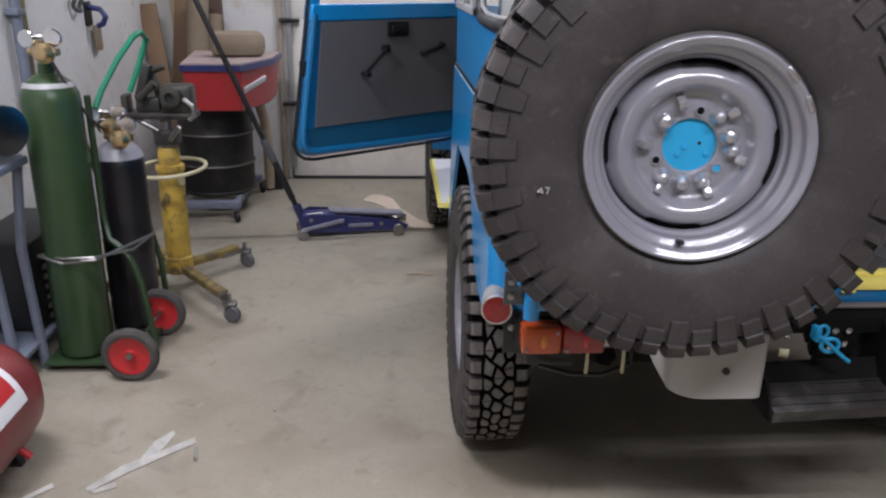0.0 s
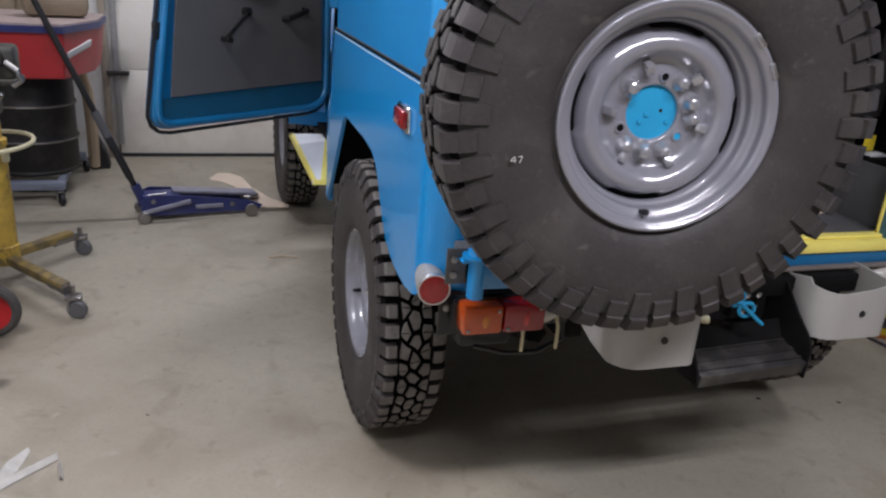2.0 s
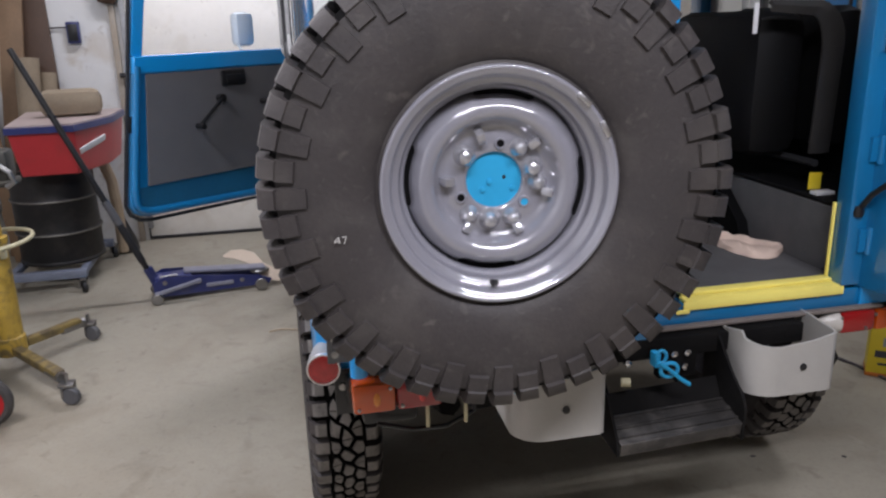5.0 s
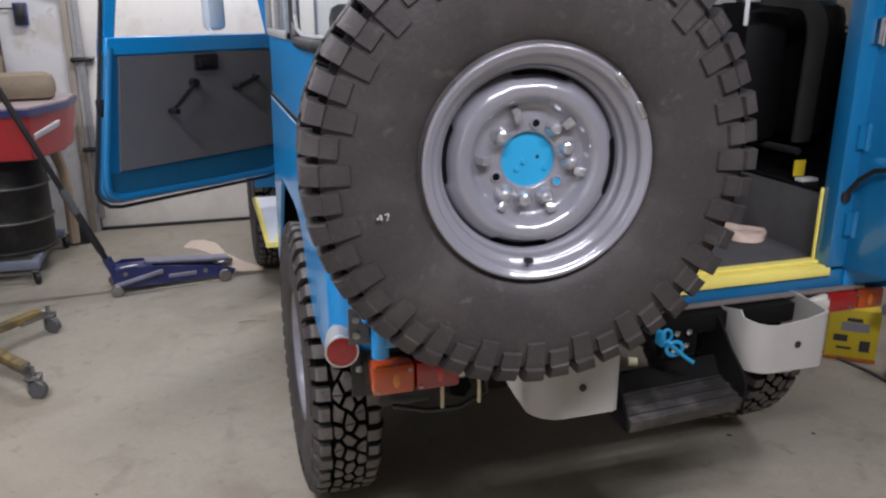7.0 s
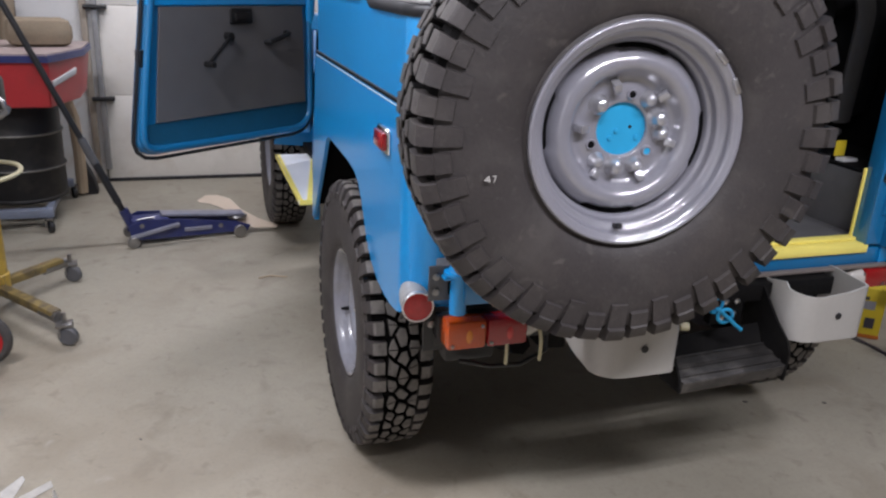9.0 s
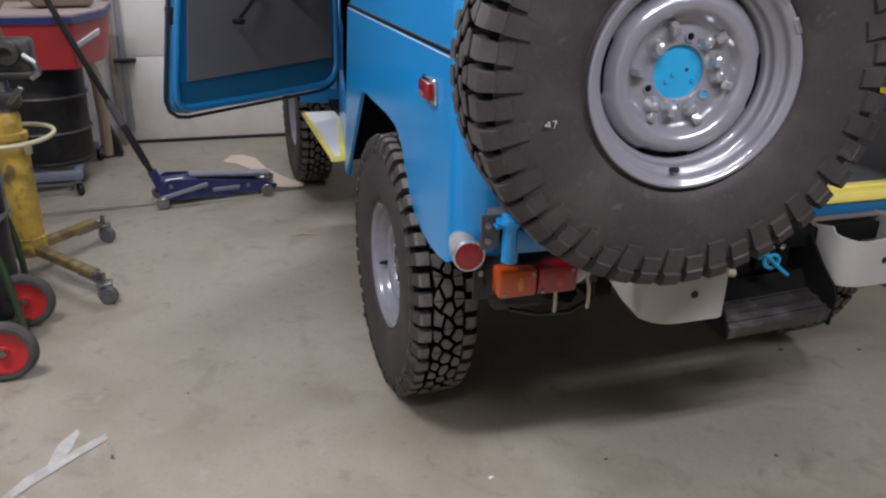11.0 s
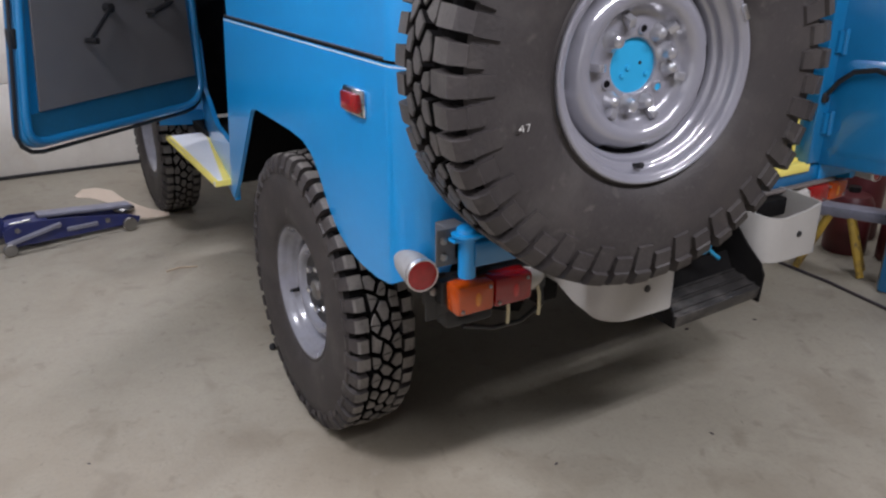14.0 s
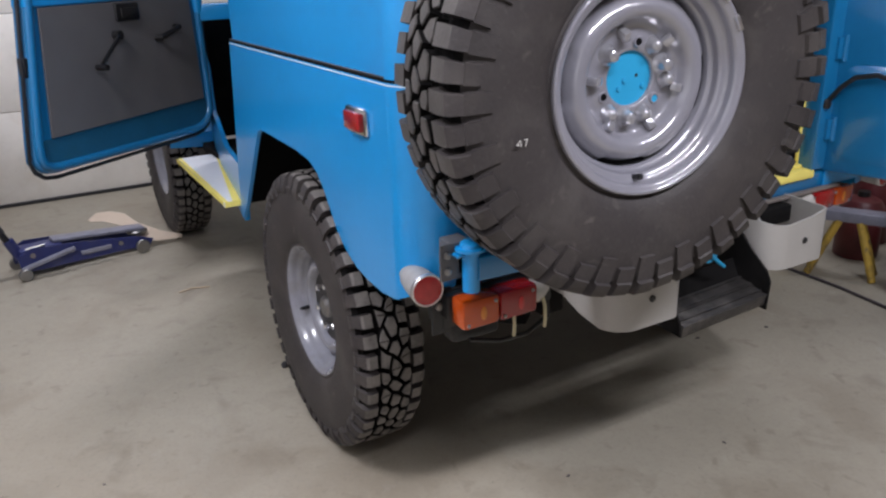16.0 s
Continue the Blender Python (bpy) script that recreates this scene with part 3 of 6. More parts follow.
def wheel(parent, name, m, tyre, rim, spare=False):
    w = part(name, Geo().lathe([(0.0, -0.02), (0.16, -0.02), (0.16, 0.022), (0.0, 0.022)], 32), BLACK if not spare else BLUE_LIGHT, parent)
    w.matrix_local = m
    for nm, me in (("tyre", tyre), ("rim", rim)):
        ob = new(nm, me)
        ob.parent = w
        if nm == "rim" and not spare:
            ob.location = (0, 0, -0.036)
    # near-black plates give the vent slots their inner shade
    for k in range(4):
        a = radians(SLOT + 90 * k)
        part("vent_slot", Geo().lathe([(0.140, 0.0515), (0.1655, 0.0515), (0.1655, 0.0495), (0.140, 0.0495), (0.140, 0.0515)], 10, None if spare else Matrix.Translation((0, 0, -0.036)), a - 0.34, a + 0.34), RECESS_SHADE, w, "near-black plate for the shade in a vent slot")
    for a in (139, 262, 18) if spare else (70, 130, 190, 250, 310, 10):
        g = Geo()
        if spare:
            g.lathe([(0.021, 0), (0.0165, 0.005), (0.0135, 0.009), (0.0128, 0.017), (0.0105, 0.023), (0.005, 0.0265), (0, 0.027)], 14, Matrix.Translation((0.0715 * math.cos(radians(a)), 0.0715 * math.sin(radians(a)), 0.0455)))
        else:
            nut(g, 0.0715 * math.cos(radians(a)), 0.0715 * math.sin(radians(a)), 0.012, 0.0125, 0.026)
        part("lug_nut", g, NUT if spare else CHROME, w)
    if spare:
        for a, r in ((108, 0.091), (44, 0.103), (178, 0.091), (238, 0.104), (295, 0.103), (347, 0.104)):
            g = Geo().box((-0.011, -0.0075, -0.004), (0.010, 0.0075, 0.020), Matrix.Translation((r * math.cos(radians(a)), r * math.sin(radians(a)), 0.0475)) @ Matrix.Rotation(radians(a), 4, "Z") @ Matrix.Rotation(radians(-28), 4, "Y"), bevel=0.002)
            part("clip", g, NUT, w)
        for a, r in ((-4, 0.079), (233, 0.077), (295, 0.075), (52, 0.074)):
            g = Geo().lathe([(0.0185, 0), (0.0150, 0.005), (0.0125, 0.012), (0.009, 0.018), (0.004, 0.0205), (0, 0.021)], 14, Matrix.Translation((r * math.cos(radians(a)), r * math.sin(radians(a)), 0.0455)))
            part("rivet", g, NUT, w)
        # discs close the stud holes: two near-black for shade, one light blue
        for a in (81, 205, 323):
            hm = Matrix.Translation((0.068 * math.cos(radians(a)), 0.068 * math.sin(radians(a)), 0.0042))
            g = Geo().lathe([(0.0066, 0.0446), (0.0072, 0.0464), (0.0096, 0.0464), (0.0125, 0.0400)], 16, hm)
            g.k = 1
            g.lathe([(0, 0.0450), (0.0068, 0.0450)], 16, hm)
            part("stud_hole", g, (RIM, BLUE_LIGHT if a == 323 else RECESS_SHADE), w, "light blue shows through a stud hole" if a == 323 else "near-black disc for the shade in a stud hole")
        g = Geo().lathe([(0, 0.036), (0.0505, 0.036), (0.0505, 0.03)], 36)
        for x, y in ((-0.008, -0.004), (-0.020, -0.018), (0.034, -0.016)):
            g.lathe([(0.005, 0.036), (0.005, 0.039), (0, 0.040)], 10, Matrix.Translation((x, y, 0)))
        part("hub_plate", g, BLUE_LIGHT, w, "light blue carrier plate in the hub")
        # small black disc for the dark inside of the hub hole
        part("hub_hole", Geo().lathe([(0, 0.0366), (0.0036, 0.0366), (0.0036, 0.035)], 10, Matrix.Translation((0.019, 0.004, 0))), SEAL, w)
        part("valve_stem", Geo().rod((-0.012, -0.180, 0.080), (-0.010, -0.176, 0.098), 0.0050).rod((-0.010, -0.176, 0.098), (-0.007, -0.174, 0.106), 0.0058), SEAL, w, "black rubber valve stem")
        g = Geo()
        for x0, y0, x1, y1 in ((0.000, 0.004, 0.009, 0.016), (0.009, 0.016, 0.011, 0.000), (0.000, 0.004, 0.013, 0.006), (0.017, 0.016, 0.026, 0.017), (0.026, 0.017, 0.021, 0.000)):
            g.tube([(x0 * 0.8 - 0.288, y0 * 0.7 - 0.080, 0.1335), (x1 * 0.8 - 0.288, y1 * 0.7 - 0.080, 0.1335)], 0.0009, 5)
        part("chalk_mark", g, CHALK, w, "white chalk mark on the sidewall")
        for a, r in ((46, 0.204), (28, 0.204)):
            g = Geo().box((-0.005, -0.015, 0), (0.004, 0.015, 0.008), Matrix.Translation((r * math.cos(radians(a)), r * math.sin(radians(a)), 0.114)) @ Matrix.Rotation(radians(a), 4, "Z"), bevel=0.002)
            part("wheel_weight", g, SATIN, w, "silver wheel weight on the rim edge")
    else:
        part("valve_stem", Geo().rod((-0.108, 0.134, 0.022), (-0.102, 0.126, 0.055), 0.0065).rod((-0.102, 0.126, 0.055), (-0.100, 0.124, 0.064), 0.005), SEAL, w, "black rubber valve stem")
        part("hub", Geo().lathe([(0.046, 0.0), (0.046, 0.024), (0.036, 0.03), (0.034, 0.045), (0.026, 0.052), (0, 0.053)], 24, Matrix.Translation((0, 0, -0.012))), STEEL, w, "steel wheel hub")
    return w


car = thing("off_road_vehicle", "bright blue two-door off-road vehicle with open doors, parked on the concrete", "off-road vehicle")
SIDE = 0.82
REAR_Y = 0.09
BELT = 1.187
# side panel outline with the wheel arch, as (y, z), from the corner post round to the door edge
ARCH = [(0.19, 0.688), (0.26, 0.679), (0.34, 0.682), (0.41, 0.694), (0.47, 0.718), (0.52, 0.752), (0.56, 0.80), (0.60, 0.852), (0.645, 0.893), (0.70, 0.915), (0.80, 0.925), (1.13, 0.93), (1.165, 0.918), (1.19, 0.89), (1.42, 0.60), (1.485, 0.535), (1.505, 0.535)]
TURN = (3, 8, 15, 30, 45, 60, 75, 82, 87)
CORNER = [(SIDE, 0.19)] + [(0.72 + 0.10 * math.cos(radians(a)), 0.19 - 0.10 * math.sin(radians(a))) for a in TURN] + [(0.72, REAR_Y)]


def side_panel(s):
    g = Geo()
    outline = ARCH + [(1.50, 0.62), (1.385, BELT), (0.19, BELT)]
    g.add([(s * SIDE, y, z) for y, z in outline], [tuple(range(len(outline)))])
    rows = []
    for i, (x, y) in enumerate(CORNER + [(0.56, REAR_Y)]):
        low = 0.688 + 0.0008 * min(((0,) + TURN + (90, 90))[i], 60) + (0.02 if i > 9 else 0)
        rows.append([(s * x, y, low + (BELT - low) * k / 6) for k in range(7)])
    return g.sheet(rows)


for s, nm in ((-1, "left_quarter_panel"), (1, "right_quarter_panel")):
    part("quarter_panel", side_panel(s), BLUE, car, solid=0.005, offset=1.0 if s > 0 else -1.0, sharp=30)
    # rolled lip along the wheel arch
    part("arch_lip", Geo().tube([(s * (SIDE - 0.004), y, z) for y, z in ARCH], 0.0045, 6), BLUE, car)
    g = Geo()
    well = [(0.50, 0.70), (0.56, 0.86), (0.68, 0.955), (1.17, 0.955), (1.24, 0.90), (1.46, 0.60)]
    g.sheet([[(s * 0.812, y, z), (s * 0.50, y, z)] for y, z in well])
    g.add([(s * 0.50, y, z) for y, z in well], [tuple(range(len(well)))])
    part("wheel_well", g, RECESS_SHADE, car, "wheel well coloured near-black for its shade", solid=0.006)
    # hard-top side with two windows
    top = 1.93
    g = Geo()
    lo, hi = 1.395, 1.80
    x_in, x_out = sorted((s * (SIDE - 0.012), s * SIDE))
    g.box((x_in, 0.19, BELT + 0.006), (x_out, 1.36, lo))
    g.box((x_in, 0.19, hi), (x_out, 1.36, top))
    for y0, y1 in ((0.535, 0.665), (1.315, 1.36)):
        g.box((x_in, y0, lo), (x_out, y1, hi))
    wall = bmesh.new()
    for p in g.v:
        wall.verts.new(p)
    wall.verts.ensure_lookup_table()
    for fc in g.f:
        wall.faces.new([wall.verts[i] for i in fc])
    bmesh.ops.remove_doubles(wall, verts=wall.verts[:], dist=0.0005)
    part("hard_top_side", Geo().take(wall), BLUE, car, sharp=30)
    ring = CORNER + [(0.56, REAR_Y)]
    for z0, z1 in ((BELT + 0.006, lo), (hi, top)):
        g = Geo().sheet([[(s * x, y, z0), (s * x, y, z1)] for x, y in ring])
        part("corner_post", g, BLUE, car, sharp=30, solid=0.004)
    part("corner_post", Geo().box((min(s * 0.70, s * 0.575), REAR_Y, lo - 0.01), (max(s * 0.70, s * 0.575), REAR_Y + 0.012, hi + 0.01), bevel=0.003), BLUE, car)
    for nm, mt, out, up, rad, lb in (("belt_seam", SEAM, 0.0035, -0.006, 0.0024, "pale seam along the belt line"), ("belt_gap", RECESS_SHADE, 0.002, 0.002, 0.0042, "dark gap under the hard top")):
        line = [(SIDE + out, 1.385), (SIDE + out, 0.19)] + [(x + out * math.cos(radians(q)), y - out * math.sin(radians(q))) for (x, y), q in zip(CORNER[1:-1], TURN)] + [(0.72, REAR_Y - out), (0.57, REAR_Y - out)]
        part(nm, Geo().tube([(s * x, y, BELT + up) for x, y in line], rad, 6), mt, car, lb)
    part("belt_gap", Geo().tube([(s * (SIDE + 0.0005), 1.385, BELT + 0.0075), (s * (SIDE + 0.0005), 0.19, BELT + 0.0075)] + [(s * (x + 0.0005), y - 0.002, BELT + 0.0075) for x, y in CORNER[1:]] + [(s * 0.57, REAR_Y - 0.002, BELT + 0.0075)], 0.0026, 6), SEAL, car, "dark gap along the belt line")
    # window that wraps round the rear corner, in a thick rubber gasket
    way = [(SIDE, 0.55), (SIDE, 0.535), (SIDE, 0.51), (SIDE, 0.40), (SIDE, 0.28)] + CORNER[:-1] + [(0.72, REAR_Y), (0.705, REAR_Y), (0.69, REAR_Y)]

    def gasket(radius, inset, mat, name, label, parent):
        low, high = lo + inset, hi - inset
        pts = way if inset < 0.01 else way[1:-1]
        loop = [(s * x, y, low + (0.045 if i == 0 or i == len(pts) - 1 else 0.013 if i in (1, len(pts) - 2) else 0)) for i, (x, y) in enumerate(pts)]
        loop += [(p[0], p[1], high + low - p[2]) for p in reversed(loop)]
        return part(name, Geo().tube(loop + loop[:1], radius, 8), mat, parent, label, sharp=60)

    ws = gasket(0.0155, 0.0, SEAL, "window_seal", "thick black rubber window seal", car)
    gasket(0.006, 0.018, ALU, "seal_insert", "pale strip in the window seal", ws)
    part("pane", Geo().sheet([[(s * (x - 0.003), y + 0.003, lo), (s * (x - 0.003), y + 0.003, hi)] for x, y in way]), GLASS, ws, "clear curved corner glass", solid=0.004, sharp=60)
    g = Geo()
    for y0, y1, z0, z1 in ((0.665, 1.315, lo, lo + 0.022), (0.665, 1.315, hi - 0.022, hi), (0.665, 0.69, lo, hi), (1.29, 1.315, lo, hi), (0.975, 1.0, lo, hi)):
        g.box((s * SIDE - 0.012, y0, z0), (s * SIDE + 0.012, y1, z1), bevel=0.003)
    ws = part("window_frame", g, ALU, car, "grey aluminium sliding window frame")
    part("pane", Geo().box((s * SIDE - 0.002, 0.68, lo + 0.01), (s * SIDE + 0.002, 1.30, hi - 0.01)), GLASS, ws, "clear glass")

part("roof", Geo().box((-0.83, 0.06, 1.93), (0.83, 2.35, 1.985), bevel=0.02), DOOR_WHITE, car, "white roof cap")
# rear frame round the door opening
g = Geo()
for s in (-1, 1):
    g.box((s * 0.50 if s > 0 else -0.585, REAR_Y - 0.004, 0.81), (0.585 if s > 0 else -0.50, REAR_Y + 0.05, 1.93), bevel=0.006)
g.box((-0.57, REAR_Y + 0.001, 0.745), (0.57, REAR_Y + 0.06, 0.802), bevel=0.006)
g.box((-0.58, REAR_Y, 1.86), (0.58, REAR_Y + 0.05, 1.94), bevel=0.006)
part("rear_frame", g, BLUE_SHADED, car)
part("sill_strip", Geo().box((-0.57, REAR_Y - 0.022, 0.7475), (0.62, REAR_Y - 0.0005, 0.757), bevel=0.003), RUBBER_STRIP, car, "brown-grey rubber strip under the sill")
for lo_p, hi_p in (((0.070, REAR_Y + 0.002, 0.803), (0.505, REAR_Y + 0.035, 0.814)), ((0.062, REAR_Y - 0.007, 0.791), (0.508, REAR_Y - 0.0045, 0.813)), ((0.075, REAR_Y + 0.03, 0.8145), (0.50, REAR_Y + 0.06, 0.823)), ((0.042, REAR_Y - 0.010, 0.784), (0.078, REAR_Y - 0.0075, 0.795)), ((0.4925, REAR_Y + 0.044, 0.8235), (0.4995, REAR_Y + 0.053, 1.02))):
    part("sill_tape", Geo().box(lo_p, hi_p, bevel=0.002), TAPE, car, "yellow masking tape along the sill")
ld = part("rear_door", Geo().box((-0.50, REAR_Y - 0.012, 0.812), (0.005, REAR_Y + 0.028, 1.38), bevel=0.01), BLUE, car, "closed blue rear door behind the spare wheel")
for nm, a, b in (("window_post", (-0.50, 1.378), (-0.43, 1.792)), ("window_post", (-0.055, 1.378), (0.005, 1.792)), ("window_header", (-0.50, 1.79), (0.005, 1.86))):
    part(nm, Geo().box((a[0], REAR_Y - 0.011, a[1]), (b[0], REAR_Y + 0.027, b[1]), bevel=0.008), BLUE, ld)
part("pane", Geo().box((-0.44, REAR_Y + 0.005, 1.37), (-0.05, REAR_Y + 0.010, 1.80)), GLASS, ld, "clear glass")

# right rear door, swung wide open
RD = frame_axes((0.560, 0.125, 0.0), (0.26, -0.9656, 0))
g = Geo()
W = 0.56
g.box((0.0, -0.018, 0.80), (W, 0.018, 1.375), RD, bevel=0.016)
rd = part("rear_door", g, BLUE_SHADED, car, "open blue rear door showing its inner face")
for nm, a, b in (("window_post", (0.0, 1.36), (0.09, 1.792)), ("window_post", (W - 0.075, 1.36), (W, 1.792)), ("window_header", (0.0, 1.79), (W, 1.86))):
    part(nm, Geo().box((a[0], -0.0175, a[1]), (b[0], 0.0175, b[1]), RD, bevel=0.012), BLUE_SHADED, rd)
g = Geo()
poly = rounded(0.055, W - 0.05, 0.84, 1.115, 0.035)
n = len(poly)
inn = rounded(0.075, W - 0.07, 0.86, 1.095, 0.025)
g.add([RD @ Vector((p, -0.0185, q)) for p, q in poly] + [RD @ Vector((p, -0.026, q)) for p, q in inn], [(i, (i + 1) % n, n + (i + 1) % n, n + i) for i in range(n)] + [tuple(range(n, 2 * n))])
part("embossed_panel", g, BLUE_SHADED, rd)
g = Geo()
outer, inner = rounded(0.075, W - 0.055, 1.362, 1.81, 0.07), rounded(0.088, W - 0.068, 1.375, 1.797, 0.06)
for q in range(len(outer)):
    k = (q + 1) % len(outer)
    g.add([RD @ Vector((outer[q][0], -0.028, outer[q][1])), RD @ Vector((outer[k][0], -0.028, outer[k][1])), RD @ Vector((inner[k][0], -0.024, inner[k][1])), RD @ Vector((inner[q][0], -0.024, inner[q][1])), RD @ Vector((outer[q][0], -0.012, outer[q][1])), RD @ Vector((outer[k][0], -0.012, outer[k][1])), RD @ Vector((inner[k][0], 0.01, inner[k][1])), RD @ Vector((inner[q][0], 0.01, inner[q][1]))], [(0, 1, 2, 3), (0, 4, 5, 1), (3, 2, 6, 7)])
part("window_seal", g, SEAL_GREY, rd, "dark grey rubber window seal")
part("pane", Geo().box((0.07, -0.003, 1.38), (W - 0.07, 0.002, 1.80), RD), GLASS, rd, "clear glass")
g = Geo().tube([RD @ Vector(p) for p in ((-0.05, -0.03, 0.985), (0.0, -0.035, 0.99), (0.03, -0.045, 1.012), (0.06, -0.05, 1.055), (0.095, -0.05, 1.085), (0.15, -0.045, 1.095), (0.185, -0.045, 1.085), (0.235, -0.045, 1.088), (0.27, -0.04, 1.105))], 0.0075, 8)
g.lathe([(0, -0.016), (0.014, -0.012), (0.016, 0), (0.012, 0.014), (0, 0.016)], 12, RD @ Matrix.Translation((0.025, -0.045, 1.005)))
part("door_stay", g, BLACK_GLOSS, rd, "glossy black door stay rod")
# black strip added to draw the dark gap between post and door
part("hinge_gap_strip", Geo().tube([RD @ Vector((-0.006, -0.016, 0.815)), RD @ Vector((-0.006, -0.016, 1.3)), RD @ Vector((-0.006, -0.016, 1.85))], 0.008, 8), SEAL, rd, "black strip for the shade in the hinge gap")
part("pull_handle", Geo().tube([RD @ Vector(p) for p in ((0.235, -0.02, 1.30), (0.24, -0.045, 1.30), (0.355, -0.045, 1.30), (0.36, -0.02, 1.30))], 0.011, 8), BLACK, rd, "black pull handle")
for hz in (0.93, 1.16, 1.42, 1.62):
    part("hinge", Geo().rod((0.556, REAR_Y - 0.014, hz - 0.035), (0.556, REAR_Y - 0.014, hz + 0.035), 0.009).box((0.53, REAR_Y - 0.012, hz - 0.03), (0.556, REAR_Y - 0.0045, hz + 0.03)), CHROME if hz > 1.3 else BLUE_SHADED, rd, "")

# front body: cowl, sills, bonnet, fenders, windscreen frame
for s in (-1, 1):
    g = Geo()
    g.sheet([[(s * 0.80, 1.49, 0.52), (s * 0.79, 1.49, 0.72)], [(s * 0.73, 2.0, 0.52), (s * 0.72, 2.0, 0.70)], [(s * 0.66, 2.45, 0.52), (s * 0.65, 2.45, 0.78)], [(s * 0.60, 2.72, 0.52), (s * 0.59, 2.72, 1.15)]])
    part("sill_panel", g, BLUE, car, solid=0.02, offset=1.0 if s < 0 else -1.0)
    part("cowl_side", Geo().add([(s * x, y, z) for x, y, z in ((0.70, 2.37, 0.70), (0.62, 2.72, 0.70), (0.62, 2.72, 1.2), (0.70, 2.37, 1.2))], [(0, 1, 2, 3)]), BLUE, car, solid=0.04)
    part("fender", Geo().box((min(s * 0.42, s * 0.84), 2.66, 0.93), (max(s * 0.42, s * 0.84), 3.62, 0.965), bevel=0.012).box((min(s * 0.815, s * 0.84), 2.66, 0.86), (max(s * 0.815, s * 0.84), 3.62, 0.95), bevel=0.008).add([(s * 0.84, 2.66, 0.93), (s * 0.60, 2.66, 0.93), (s * 0.58, 2.72, 0.55), (s * 0.84, 2.72, 0.57)], [(0, 1, 2, 3)]), BLUE, car)
    part("side_step", Geo().prism([(s * 0.862, 1.60), (s * 0.795, 1.60), (s * 0.64, 2.46), (s * 0.855, 2.46)], 0.557, 0.572), PAPER if s < 0 else BLUE, car, "side step covered with white masking paper" if s < 0 else "")
    part("step_flange", Geo().box((min(s * 0.80, s * 0.868), 1.591, 0.556), (max(s * 0.80, s * 0.864), 1.599, 0.573)), PAPER if s < 0 else BLUE, car)
    part("a_pillar", Geo().rod((s * 0.70, 2.36, 1.2), (s * 0.70, 2.22, 1.94), 0.025), BLUE, car)
    part("door_post", Geo().box((min(s * 0.77, s * 0.812), 1.32, 0.97), (max(s * 0.77, s * 0.812), 1.40, 1.9), bevel=0.008), BLUE_SHADED, car)
g = Geo()
g.prism([(-0.832, 1.601), (-0.797, 1.601), (-0.642, 2.455), (-0.682, 2.455)], 0.5725, 0.5745).prism([(-0.864, 1.601), (-0.850, 1.601), (-0.843, 2.455), (-0.857, 2.455)], 0.5725, 0.5742).box((-0.865, 1.588, 0.554), (-0.80, 1.5905, 0.576)).box((-0.8655, 1.60, 0.556), (-0.863, 2.455, 0.574))
part("step_tape", g, TAPE, car, "yellow masking tape edging the paper")
part("bonnet", Geo().box((-0.58, 2.68, 0.90), (0.58, 3.62, 1.22), bevel=0.04), BLUE, car)
part("windscreen_frame", Geo().box((-0.70, 2.33, 1.2), (0.70, 2.40, 1.27), bevel=0.01).box((-0.70, 2.2, 1.88), (0.70, 2.26, 1.94), bevel=0.01), BLUE, car)
part("bulkhead", Geo().box((-0.62, 2.60, 0.62), (0.62, 2.64, 1.2)), UNDER, car)

# driver's door, open
DH = Vector((-0.704, 2.375, 0.0))
DD = frame_axes(DH, (-0.771, -0.636, 0)) @ Matrix.Diagonal((1.028, 1, 1, 1))


def edge_s(z):
    return 0.985 - 0.158 * (z - 0.80)


g = Geo()
outline = [(0.13, 0.722), (0.90, 0.737), (0.94, 0.744), (0.968, 0.762), (0.984, 0.79), (edge_s(0.85), 0.85), (edge_s(1.36), 1.36), (0.0, 1.36), (0.0, 0.825), (0.012, 0.782), (0.04, 0.747), (0.08, 0.728)]
part_m = DD @ Matrix(((1, 0, 0, 0), (0, 0, 1, 0), (0, 1, 0, 0), (0, 0, 0, 1)))
g.prism(outline, -0.03, 0.022, part_m)
fd = part("front_door", g, BLUE_SHADED, car, "open blue driver's door showing its inner trim", bevel=0.012)
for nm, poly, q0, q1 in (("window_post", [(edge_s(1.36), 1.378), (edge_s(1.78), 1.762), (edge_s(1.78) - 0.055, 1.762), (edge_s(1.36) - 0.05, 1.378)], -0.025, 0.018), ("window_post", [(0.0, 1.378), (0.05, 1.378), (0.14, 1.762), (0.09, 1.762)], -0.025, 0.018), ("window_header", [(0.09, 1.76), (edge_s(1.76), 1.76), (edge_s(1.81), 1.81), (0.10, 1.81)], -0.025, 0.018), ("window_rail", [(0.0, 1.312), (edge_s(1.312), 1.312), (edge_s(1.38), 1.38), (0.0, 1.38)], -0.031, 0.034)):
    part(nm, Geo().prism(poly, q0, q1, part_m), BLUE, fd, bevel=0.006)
part("trim_panel", Geo().prism([(0.055, 0.865), (edge_s(0.87) - 0.075, 0.865), (edge_s(1.31) - 0.055, 1.308), (0.07, 1.308)], 0.0225, 0.031, part_m), TRIM_CARD, fd, "dark grey ribbed vinyl trim panel", bevel=0.002)
part("lower_strip", Geo().prism([(0.04, 0.757), (0.91, 0.767), (0.935, 0.78), (edge_s(0.862) - 0.04, 0.862), (0.04, 0.862)], 0.0222, 0.0245, part_m), BLUE_DEEP_SHADE, fd)
